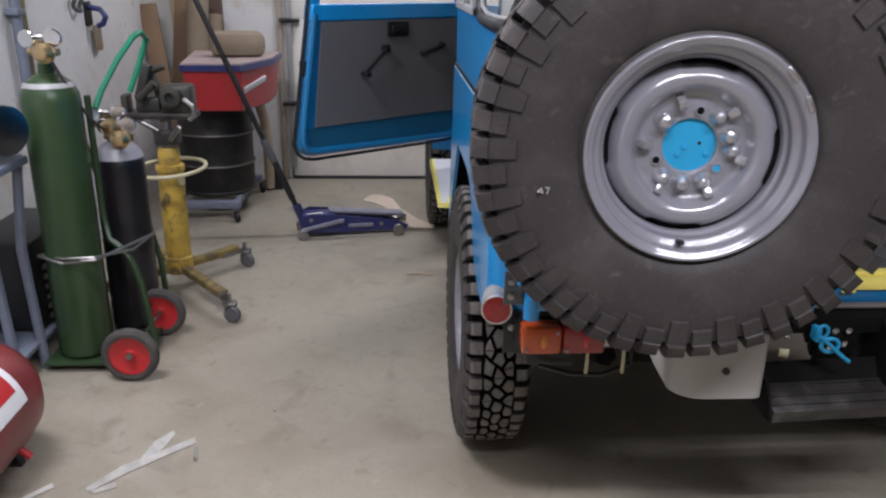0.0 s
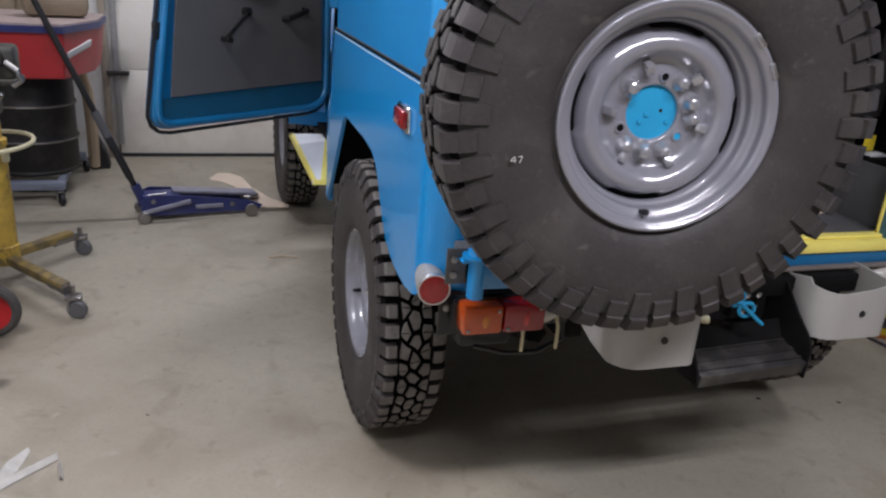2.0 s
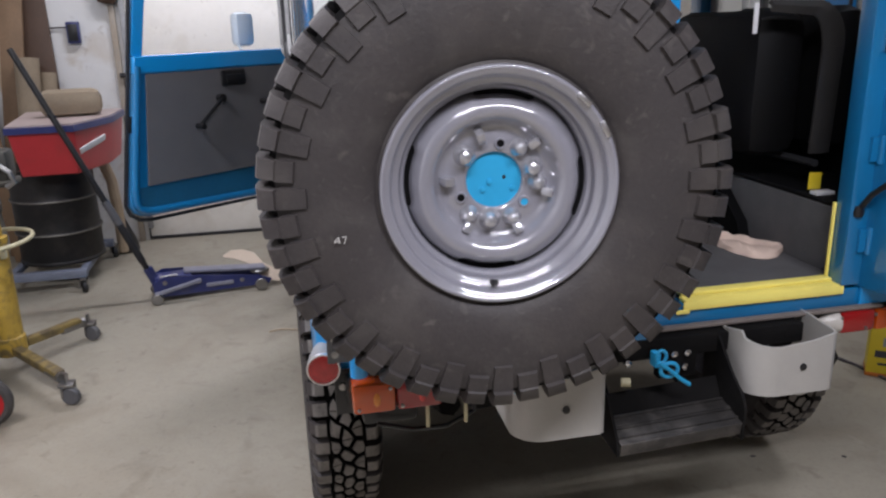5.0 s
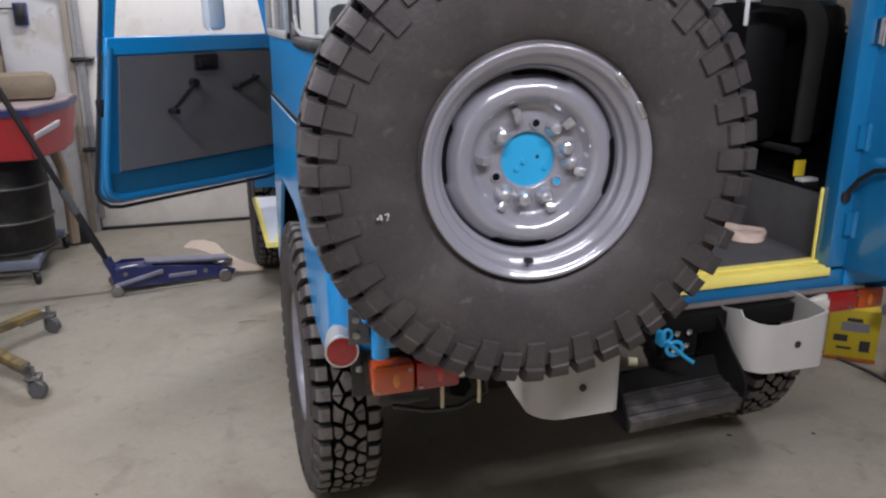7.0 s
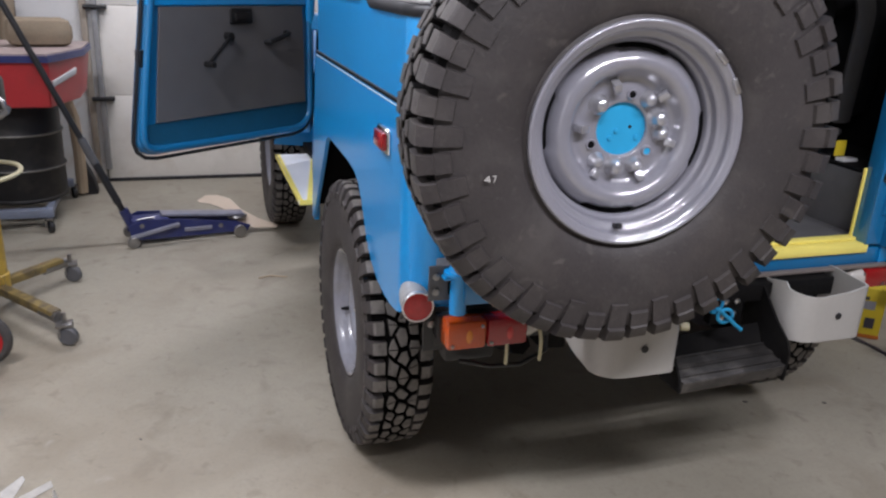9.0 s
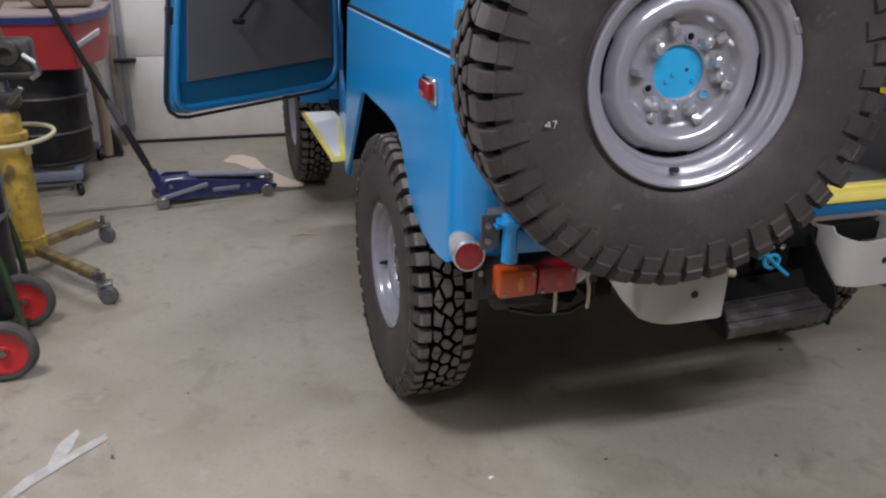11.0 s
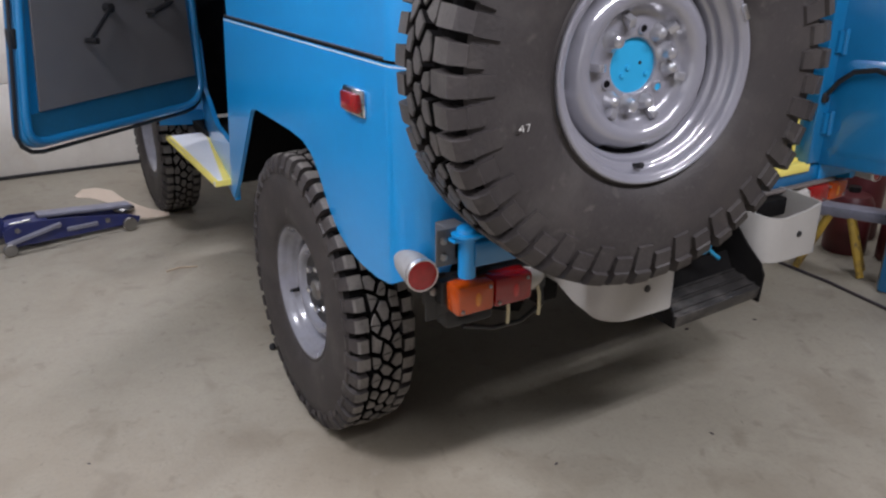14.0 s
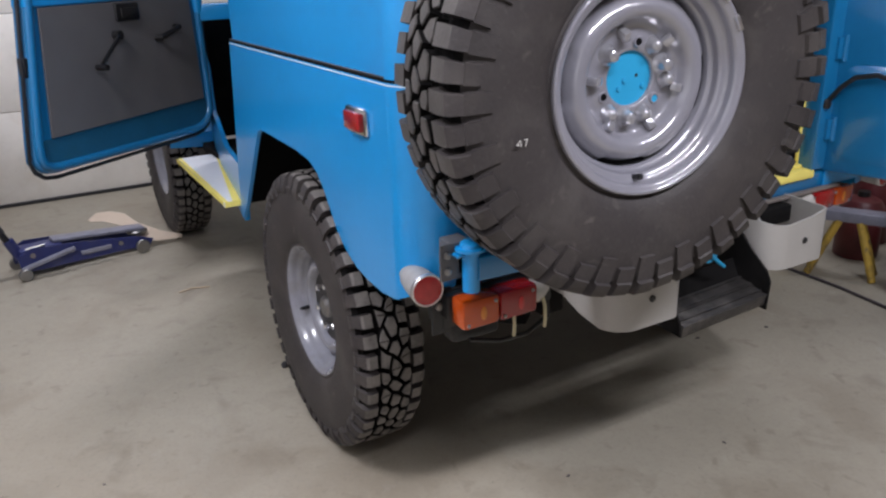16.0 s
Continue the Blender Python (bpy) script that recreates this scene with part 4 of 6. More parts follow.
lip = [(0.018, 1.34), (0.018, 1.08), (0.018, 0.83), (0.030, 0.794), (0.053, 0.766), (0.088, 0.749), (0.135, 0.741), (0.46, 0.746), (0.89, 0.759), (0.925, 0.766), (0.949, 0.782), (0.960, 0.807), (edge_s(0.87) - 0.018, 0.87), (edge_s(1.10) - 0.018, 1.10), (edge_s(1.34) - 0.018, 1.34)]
part("door_lip", Geo().tube([DD @ Vector((p, 0.024, q)) for p, q in lip], 0.017, 10), BLUE_SHADED, fd, "rounded glossy door edge", sharp=70)
seal = [DD @ Vector((p, 0.012, q)) for p, q in [(-0.008, 1.36), (-0.010, 0.825), (0.003, 0.78), (0.032, 0.74), (0.075, 0.718), (0.13, 0.711), (0.90, 0.722), (0.95, 0.732), (0.985, 0.76), (0.998, 0.797), (edge_s(1.36) + 0.012, 1.36), (edge_s(1.78) + 0.012, 1.80)]]
part("door_seal", Geo().tube(seal, 0.008, 6), SEAL, fd, "black rubber door seal")
part("grab_recess", Geo().box((0.388, 0.030, 1.236), (0.512, 0.046, 1.303), DD, bevel=0.008).box((0.41, 0.044, 1.25), (0.49, 0.052, 1.285), DD, bevel=0.004), BLACK, fd, "black inner door handle")
g = Geo().tube([DD @ Vector(p) for p in ((0.525, 0.03, 1.188), (0.525, 0.055, 1.188), (0.545, 0.06, 1.175), (0.64, 0.062, 1.095), (0.658, 0.065, 1.083))], 0.008, 8)
g.rod(DD @ Vector((0.658, 0.05, 1.083)), DD @ Vector((0.658, 0.10, 1.083)), 0.012).rod(DD @ Vector((0.525, 0.03, 1.188)), DD @ Vector((0.525, 0.06, 1.188)), 0.018)
part("window_crank", g, BLACK, fd, "black window crank")
part("door_pull", Geo().tube([DD @ Vector(p) for p in ((0.305, 0.03, 1.155), (0.30, 0.06, 1.158), (0.25, 0.07, 1.175), (0.19, 0.06, 1.19), (0.185, 0.03, 1.192))], 0.012, 8), BLACK, fd, "black door pull")
part("latch", Geo().box((0.918, -0.01, 1.085), (0.945, 0.025, 1.150), DD, bevel=0.004), BLACK, fd, "black door latch")
part("wing_mirror", Geo().box((0.225, -0.13, 1.395), (0.325, -0.07, 1.545), DD, bevel=0.024).rod(DD @ Vector((0.315, -0.09, 1.405)), DD @ Vector((0.335, -0.02, 1.365)), 0.006), MIRROR_REFLECTION, fd, "wing mirror beyond the door, pale with a painted reflection")

# interior
part("load_floor", Geo().box((-0.535, REAR_Y + 0.06, 0.79), (0.535, 1.46, 0.818), bevel=0.004), MAT, car, "dark grey load floor mat")
for s in (-1, 1):
    wb = part("wheel_box", Geo().box((min(s * 0.5365, s * 0.555), REAR_Y + 0.06, 0.80), (max(s * 0.5365, s * 0.555), 1.46, 0.99), bevel=0.006), MAT, car, "dark grey wheel box side")
    part("box_top", Geo().box((min(s * 0.540, s * 0.80), REAR_Y + 0.06, 0.9905), (max(s * 0.540, s * 0.80), 1.30, 1.004), bevel=0.004), SEAT, wb, "black top")
part("seat_rail", Geo().tube([(0.60, 0.36, 1.075), (0.60, 0.70, 1.075), (0.60, 1.20, 1.075)], 0.011, 8), surface("dark_rail_paint", (0.03, 0.03, 0.032), 0.5, vary=0.1), car, "dark seat rail")
# black sheets added inside the quarters to imitate the dark cabin
part("cabin_shade_sheet", Geo().box((0.795, 0.18, 0.82), (0.802, 1.36, 1.39)), SEAT, car, "added black sheet that keeps the cabin side dark")
part("cabin_shade_sheet", Geo().box((-0.802, 0.18, 0.96), (-0.795, 1.36, 1.39)), SEAT, car, "added black sheet that keeps the cabin side dark")
part("front_floor", Geo().box((-0.70, 1.46, 0.56), (0.70, 2.62, 0.60)), UNDER, car)
js = part("jump_seat", Geo().box((0.66, 0.42, 1.10), (0.79, 0.98, 1.50), bevel=0.05), SEAT, car, "black folded side seat")
# side face of the black seat; a greyer colour carries its light
outer = [(0.655, 0.395, 1.10), (0.662, 0.392, 1.40)] + [(0.662 - 0.085 * (1 - math.cos(radians(q))), 0.392, 1.40 + 0.105 * math.sin(radians(q))) for q in range(15, 91, 15)] + [(0.44, 0.41, 1.508)]
inner = [(0.592, 0.388, 1.10), (0.598, 0.386, 1.38)] + [(0.598 - 0.05 * (1 - math.cos(radians(q))), 0.386, 1.38 + 0.10 * math.sin(radians(q))) for q in range(15, 91, 15)] + [(0.44, 0.402, 1.492)]
part("seat_edge", Geo().sheet([[u, tuple((p + q) / 2 - (0.010 if n == 1 else 0) for n, (p, q) in enumerate(zip(u, w))), w] for u, w in zip(outer, inner)]), surface("lit_seat_edge_grey", (0.034, 0.032, 0.031), 0.6, vary=0.2, scale=18, bump=0.2), js, "side face of the black seat, its light painted in grey", sharp=60, solid=0.012)
part("strap", Geo().box((0.398, 0.405, 1.43), (0.412, 0.41, 1.51), bevel=0.002), PAPER, js, "white strap")
part("seat_cushion", Geo().box((0.45, 0.46, 1.08), (0.62, 0.96, 1.49), bevel=0.05), SEAT, js, "black seat cushion")
for x in (-0.36, 0.36):
    fs = part("front_seat", Geo().box((x - 0.24, 1.50, 0.88), (x + 0.24, 1.62, 1.50), bevel=0.05), SEAT, car, "black front seat")
    part("seat_base", Geo().box((x - 0.24, 1.58, 0.82), (x + 0.24, 2.05, 0.95), bevel=0.04), SEAT, fs)
part("buckle_tag", Geo().box((0.540, 0.300, 1.016), (0.578, 0.304, 1.062), bevel=0.001), BOX_YELLOW, car, "orange-yellow tag on the wheel box")
part("tag_sheet", Geo().box((0.545, 0.268, 1.0045), (0.600, 0.299, 1.014), bevel=0.001), PAPER, car, "white paper tag")
part("steering_wheel", Geo().tube([(-0.36 + 0.19 * math.cos(radians(a)), 2.17 + 0.07 * math.sin(radians(a)), 1.28 + 0.17 * math.sin(radians(a))) for a in range(0, 361, 15)], 0.013, 8), BLACK, car, "black steering wheel")

# lamps, reflectors, marker
for s in (-1, 1):
    ox = -0.006 if s < 0 else -0.075
    x0 = s * 0.76 + ox
    z0, z1, y0, y1 = (0.666, 0.735, -0.005, 0.07) if s < 0 else (0.688, 0.746, 0.062, 0.11)
    tl = part("tail_lamp", Geo().box((min(x0, x0 - s * 0.27), y1 - 0.02, z0 + 0.006), (max(x0, x0 - s * 0.27), y1 + 0.015, z1 - 0.004), bevel=0.006), BLACK, car, "black tail lamp base")
    for a, b, mt, nm in ((0.008, 0.102, ORANGE_LENS, "indicator_lens"), (0.104, 0.205, RED_LENS, "brake_lens")) if s < 0 else ((0.0, 0.085, ORANGE_LENS, "indicator_lens"), (0.087, 0.188, RED_LENS, "brake_lens")):
        ln = part(nm, Geo().box((min(x0 - s * a, x0 - s * b), y0, z0), (max(x0 - s * a, x0 - s * b), y1 - 0.018, z1), bevel=0.009), mt, tl, "orange indicator lens" if mt is ORANGE_LENS else "red brake lens")
        if s > 0 and mt is RED_LENS:
            continue
        cx = x0 - s * (a * 0.45 + b * 0.55)
        part("lens_glow_boss", Geo().lathe([(0.011, -0.002), (0.010, 0.0010), (0.007, 0.0024), (0.003, 0.0032), (0, 0.0034)], 18, Matrix.Translation((cx, y0, (z0 + z1) / 2 - 0.002)) @ Matrix.Diagonal((0.75, 1, 1.6, 1)) @ RX), ORANGE_GLOW if mt is ORANGE_LENS else RED_GLOW, ln, "lighter boss for the bright glow in the lens")
    part("reversing_lens", Geo().lathe([(0, 0), (0.030, 0), (0.029, 0.014), (0.020, 0.036), (0.010, 0.052), (0, 0.056)], 20, Matrix.Translation((x0 - s * (0.206 if s < 0 else 0.189), (y0 + y1) / 2, (z0 + z1) / 2)) @ (RY if s < 0 else RY.inverted())), CLEAR_LENS, tl, "clear reversing lens")
    for a in (0.02, 0.09, 0.115, 0.19):
        g = Geo().lathe([(0.0045, 0), (0.004, 0.003), (0, 0.004)], 8, Matrix.Translation((x0 - s * a, y0, z0 + 0.012 if a in (0.02, 0.115) else z1 - 0.012)) @ RX)
        part("lens_screw", g, STEEL, tl)
    # torpedo-shaped round reflector on the corner of the body
    RF = Matrix.Translation((s * 0.812, 0.066, 0.758)) @ Matrix.Rotation(radians(6 * s), 4, "Z") @ RX @ Matrix.Scale(0.87, 4)
    rf = part("reflector_housing", Geo().lathe([(0, -0.135), (0.012, -0.132), (0.024, -0.118), (0.034, -0.085), (0.040, -0.04), (0.042, 0.0), (0.0415, 0.012)], 28, RF), ALU, car, "matt aluminium reflector housing")
    part("reflector_ring", Geo().lathe([(0.0405, 0.004), (0.0428, 0.008), (0.0428, 0.017), (0.0415, 0.0195), (0.0390, 0.0195), (0.0382, 0.0165)], 40, RF), SATIN, rf, "chrome ring")
    part("reflector_lens", Geo().lathe([(0.0388, 0.0165), (0.028, 0.0185), (0.014, 0.0195), (0, 0.0198)], 40, RF), REFLECTOR, rf, "red round reflector")
    mk = part("side_marker", Geo().box((min(s * 0.822, s * 0.836), 0.278, 1.053), (max(s * 0.822, s * 0.838), 0.392, 1.115), bevel=0.008), CHROME, car, "chrome side marker bezel")
    part("marker_lens", Geo().box((min(s * 0.834, s * 0.846), 0.290, 1.063), (max(s * 0.834, s * 0.843), 0.380, 1.106), bevel=0.005), RED_LENS, mk, "red side marker lens")
    # bracket with two light U-bolts under the lamp
    if s > 0:
        continue
    for x in (0.585, 0.495):
        g = Geo().tube([(s * x, 0.07, 0.67), (s * x, 0.055, 0.64), (s * x, 0.053, 0.61), (s * x, 0.055, 0.585)], 0.0045, 6)
        part("lamp_bracket", g, CREAM, car, "pale yellow bracket strap")
    part("bracket_box", Geo().box((min(s * 0.79, s * 0.74), 0.078, 0.63), (max(s * 0.79, s * 0.74), 0.086, 0.74), bevel=0.002).box((min(s * 0.765, s * 0.46), 0.075, 0.64), (max(s * 0.765, s * 0.46), 0.15, 0.735), bevel=0.006).box((min(s * 0.73, s * 0.60), 0.09, 0.585), (max(s * 0.73, s * 0.60), 0.15, 0.642), bevel=0.012).tube([(s * 0.70, 0.07, 0.60), (s * 0.62, 0.065, 0.578), (s * 0.54, 0.065, 0.575), (s * 0.47, 0.075, 0.60), (s * 0.465, 0.09, 0.65)], 0.006, 6), BLACK, car)
    part("bracket_bolt", Geo().lathe([(0.010, 0), (0.009, 0.004), (0, 0.006)], 10, Matrix.Translation((s * 0.772, 0.078, 0.70)) @ RX), STEEL, car, "steel bolt head")

# spare wheel carrier
cb = part("carrier_bracket", Geo().box((-0.805, 0.006, 0.790), (-0.69, 0.012, 0.872), bevel=0.002).box((-0.765, 0.006, 0.800), (-0.715, 0.085, 0.862), bevel=0.004), CASTER, car, "dull grey bracket plate")
part("pivot_post", Geo().rod((-0.742, -0.012, 0.765), (-0.742, -0.012, 0.862), 0.019, 16).box((-0.778, -0.020, 0.846), (-0.69, 0.006, 0.853), bevel=0.002).lathe([(0.034, 0), (0.034, 0.006), (0.024, 0.008), (0.022, 0.016), (0.016, 0.020), (0, 0.021)], 20, Matrix.Translation((-0.742, -0.012, 0.858))), BLUE, cb)
part("carrier_arm", Geo().box((-0.735, -0.034, 0.790), (-0.10, -0.004, 0.846), Matrix.Translation((-0.742, -0.012, 0)) @ Matrix.Rotation(radians(-2), 4, "Z") @ Matrix.Translation((0.742, 0.012, 0)), bevel=0.006).box((-0.52, -0.05, 0.82), (-0.44, -0.01, 1.26), bevel=0.01), BLUE_SHADED, cb, "blue square arm behind the spare wheel")
for z in (0.812, 0.848):
    g = Geo().lathe([(0.0085, 0), (0.008, 0.005), (0, 0.007)], 10, Matrix.Translation((-0.789, 0.006, z)) @ RX)
    part("bracket_bolt", g, STEEL, cb, "steel bolt head")

# bumperettes: bent sheet steel, open at the top
def bumperette(x0, x1, y_front, z0, z1):
    flare = -0.02 if x0 < 0 else 0.0
    path = [(x0 + (flare if x0 < 0 else 0.018), 0.12, 0.012 if x0 < 0 else -0.006, 0.06), (x0 + flare * 0.3, 0.06, 0.010 if x0 < 0 else -0.004, 0.05), (x0 + 0.012 + flare * 0.2, 0.01, 0.005, 0.015)] + [(x0 + 0.012 + 0.062 * (1 - math.cos(radians(q))), y_front + 0.06 * (1 - math.sin(radians(q))), -0.008 - 0.012 * math.sin(radians(q)), 0.0) for q in (12, 30, 50, 70, 90)] + [((x0 + x1) / 2 + 0.05, y_front, -0.012, 0), (x1 - 0.012, y_front, 0.0, 0), (x1 - 0.003, y_front + 0.004, 0.001, 0), (x1, y_front + 0.014, 0.002, 0), (x1 + 0.004, 0.06, 0.006, 0.0), (x1 + 0.006, 0.11, 0.006, 0.0)]
    g = Geo()
    g.sheet([[(x, y, z0 + lift + (z1 + rise - z0 - lift) * k / 4 * 1.0) for k in range(5)] for x, y, rise, lift in path])
    return g


for nm, a in (("bumperette", (-0.430, -0.225, -0.105, 0.606, 0.765)), ("bumperette", (0.168, 0.388, -0.050, 0.606, 0.752))):
    bp = part(nm, bumperette(*a), BUMPER, car, "grey bent sheet bumperette", solid=0.006, sharp=50)
    hx = -0.314 if a[0] < 0 else 0.302
    # the hole is a black disc, coloured for the shade inside
    part("bolt_hole", Geo().lathe([(0, 0.0035), (0.0085, 0.0035), (0.0085, 0)], 14, Matrix.Translation((hx, a[2] - 0.0065, 0.677)) @ RX), SEAL, bp, "black disc for the shade in a bolt hole")

# drop step between the bumperettes
SY = Matrix.Translation((-0.012, -0.075, 0.550)) @ Matrix.Rotation(radians(-2.5), 4, "Y") @ Matrix.Rotation(radians(13), 4, "X")
st = part("rear_step", Geo().box((-0.155, 0.0, 0.0), (0.155, 0.095, 0.008), SY, bevel=0.003).box((-0.155, -0.006, -0.026), (0.155, 0.002, 0.010), SY, bevel=0.003), TREAD_STEEL, car, "scuffed black drop step")
for x, rear in ((-0.175, 0), (0.137, 1)):
    outline = [(-0.082, 0.520), (-0.086, 0.60), (-0.072, 0.628), (-0.02, 0.668), (0.045, 0.735), (0.10, 0.735), (0.10, 0.53)] if rear else [(-0.080, 0.522), (-0.074, 0.556), (0.030, 0.70), (0.06, 0.735), (0.10, 0.735), (0.10, 0.53)]
    part("step_side", Geo().prism(outline, x, x + 0.006, Matrix(((0, 0, 1, 0), (1, 0, 0, 0), (0, 1, 0, 0), (0, 0, 0, 1)))), UNDER, st)
g = Geo()
for k, u in enumerate((0.014, 0.044, 0.052, 0.082)):
    g.box((-0.150, u, 0.0075), (0.150, u + 0.005, 0.0125), SY)
part("tread_ribs", g, TREAD_STEEL, st)
part("step_back", Geo().box((-0.150, 0.0, 0.0), (0.150, 0.055, 0.004), SY @ Matrix.Translation((0, 0.094, 0.004)) @ Matrix.Rotation(radians(50), 4, "X")), UNDER, st, "black sloping back plate")
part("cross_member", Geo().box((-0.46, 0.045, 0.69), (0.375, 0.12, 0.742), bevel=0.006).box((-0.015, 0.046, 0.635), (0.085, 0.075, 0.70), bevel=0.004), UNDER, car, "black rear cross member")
for x, z in ((0.02, 0.70), (0.055, 0.70), (0.05, 0.665), (0.015, 0.655), (-0.10, 0.69)):
    g = Geo().lathe([(0.010, 0), (0.010, 0.008), (0.006, 0.011), (0, 0.012)], 6, Matrix.Translation((x, 0.045, z)) @ RX)
    part("mounting_bolt", g, CHROME, car, "bright mounting bolt")
# blue shackle hanging from the cross member
g = Geo()
g.tube([(-0.055 + 0.030 * math.cos(radians(a)), -0.02, 0.665 + 0.024 * math.sin(radians(a))) for a in range(0, 361, 24)], 0.007, 8)
g.tube([(-0.10, -0.03, 0.70), (-0.06, -0.03, 0.67), (-0.02, -0.035, 0.635), (0.012, -0.035, 0.612)], 0.007, 8)
g.tube([(-0.075 + 0.018 * math.cos(radians(a)), 0.0, 0.705 + 0.022 * math.sin(radians(a))) for a in range(0, 361, 30)], 0.006, 8)
g.box((-0.095, 0.0, 0.665), (-0.075, 0.04, 0.715), bevel=0.004)
for i, p in enumerate(g.v):
    g.v[i] = tuple(Vector((-0.022, -0.015, 0.697)) + (Vector(p) - Vector((-0.055, -0.02, 0.675))) * 0.72)
part("hitch_shackle", g, BLUE_LIGHT, car, "light blue hitch shackle and pin")
part("brass_fitting", Geo().rod((-0.125, 0.02, 0.655), (-0.105, 0.012, 0.655), 0.011), CREAM, car, "pale yellow fitting behind the step")

# running gear
for y in (0.788, 3.18):
    ax = part("axle", Geo().rod((-0.68, y, 0.426), (0.62, y, 0.426), 0.045, 16).lathe([(0, -0.13), (0.08, -0.12), (0.14, -0.05), (0.14, 0.05), (0.08, 0.12), (0, 0.13)], 20, Matrix.Translation((0.1, y, 0.426)) @ RY), UNDER, car, "dirty black axle")
for s in (-1, 1):
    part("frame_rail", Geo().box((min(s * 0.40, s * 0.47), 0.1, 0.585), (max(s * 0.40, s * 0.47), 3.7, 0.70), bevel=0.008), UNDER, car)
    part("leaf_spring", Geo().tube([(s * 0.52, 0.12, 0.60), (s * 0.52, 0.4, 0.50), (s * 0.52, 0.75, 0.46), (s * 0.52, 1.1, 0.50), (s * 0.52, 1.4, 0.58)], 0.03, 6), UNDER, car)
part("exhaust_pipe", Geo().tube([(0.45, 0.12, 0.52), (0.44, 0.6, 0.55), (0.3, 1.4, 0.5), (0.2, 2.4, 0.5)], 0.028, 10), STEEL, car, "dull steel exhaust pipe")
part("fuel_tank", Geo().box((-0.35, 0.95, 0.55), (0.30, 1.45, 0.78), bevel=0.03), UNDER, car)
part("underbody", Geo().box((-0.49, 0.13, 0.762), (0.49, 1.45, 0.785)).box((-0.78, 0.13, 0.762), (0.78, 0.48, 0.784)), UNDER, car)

def shaped(g, grow, narrow):
    """The tyre with its radius grown past the rim, and narrowed."""
    for i, (x, y, z) in enumerate(g.v):
        r = math.hypot(x, y)
        k = (0.25 + (r - 0.25) * grow) / r if r > 0.25 else 1.0
        g.v[i] = (x * k, y * k, z * narrow)
    return g


rear_tyre = part("tyre", shaped(tyre_mesh(46, 1.0, 5, 0.76, 0.35, (0.355, 0.362), (-0.006, -0.010), 0.65), 1.125, 0.77), (RUBBER, GROOVE_SHADE, TREAD_TOP), None, "black mud-terrain tyre")
spare_tyre = part("tyre", shaped(tyre_mesh(48, 0.95, 9, 0.72, 0.39, (0.326, 0.346), (0.005, -0.001)), 1.06, 0.95), (RUBBER, GROOVE_SHADE, TREAD_SPARE), None, "black mud-terrain tyre with worn lugs")
rim_ob = part("rim", rim_mesh(), RIM, None, "glossy grey steel rim", sharp=80)
road_rim = part("rim", rim_mesh(9), RIM_ROAD, None, "dusty grey steel rim", sharp=80)
for x, y in ((-0.752, 0.788), (-0.745, 3.18), (0.70, 0.83), (0.745, 3.18)):
    wheel(car, "wheel", Matrix.Translation((x, y, 0.426)) @ Matrix.Rotation(radians(23 * y), 4, "X") @ (RY if x > 0 else RY.inverted()), rear_tyre.data, road_rim.data)
SPARE_N = Vector((-0.12, -0.99, 0.0)).normalized()
sx = Vector((0, 0, 1)).cross(SPARE_N).normalized()
SM = Matrix((sx, Vector((0, 0, 1)), SPARE_N)).transposed().to_4x4()
SM.translation = Vector((-0.502, -0.256, 1.204)) - SPARE_N * 0.11
wheel(car, "spare_wheel", SM, spare_tyre.data, rim_ob.data, True)
for ob in (rear_tyre, spare_tyre, rim_ob, road_rim):
    bpy.data.objects.remove(ob)

# ---- along the wall behind: boards, parts washer, floor jack ----
for x, y, top, w, mt, ln, lb in ((-2.64, 4.02, 1.75, 0.14, WOOD, 0.10, "brown wooden board leaning in the corner"), (-2.34, 4.12, 2.1, 0.20, DARK_WOOD, -0.03, "dark brown wooden board leaning against the wall"), (-2.50, 4.05, 1.95, 0.09, PALE_WOOD, -0.06, "pale wooden board leaning in the corner"), (-2.58, 3.90, 1.30, 0.12, WOOD, -0.12, "brown wooden board leaning in the corner")):
    m = Matrix.Translation((x, y, 0.0)) @ Matrix.Rotation(ln, 4, "Y") @ Matrix.Rotation(radians(-4), 4, "X")
    whole("wooden_board", Geo().box((-w / 2, -0.012, 0.012), (w / 2, 0.012, top), m, bevel=0.003), mt, lb, "board", "boards in the corner")

pw = thing("parts_washer", "red parts washer on a black oil drum with wheeled dolly", "parts washer", at=None)
TUB = [(-2.29, 2.985), (-1.945, 3.01), (-1.815, 3.40), (-1.815, 3.80), (-2.40, 3.80)]


def tub_ring(grow):
    return [(-2.07 + (x + 2.07) * grow, 3.40 + (y - 3.40) * grow) for x, y in TUB]


g = Geo()
v = [(*p, 0.715) for p in tub_ring(0.84)] + [(*p, 0.965) for p in tub_ring(0.96)]
g.add(v, [(4, 3, 2, 1, 0), (5, 6, 7, 8, 9)] + [(i, (i + 1) % 5, 5 + (i + 1) % 5, 5 + i) for i in range(5)])
part("tub", g, WASHER_RED, pw, "red enamelled tub", bevel=0.008)
part("rim", Geo().prism(tub_ring(1.0), 0.955, 0.990, Matrix()), JACK_BLUE, pw, "dark worn rim")
part("tray", Geo().prism(tub_ring(0.97), 0.988, 1.0, Matrix()), WASHER_TOP, pw, "pinkish grey top tray")
EM = Matrix.Translation((-1.905, 3.205, 0.86)) @ Matrix.Rotation(radians(71.5), 4, "Z") @ Matrix.Rotation(radians(13), 4, "X")
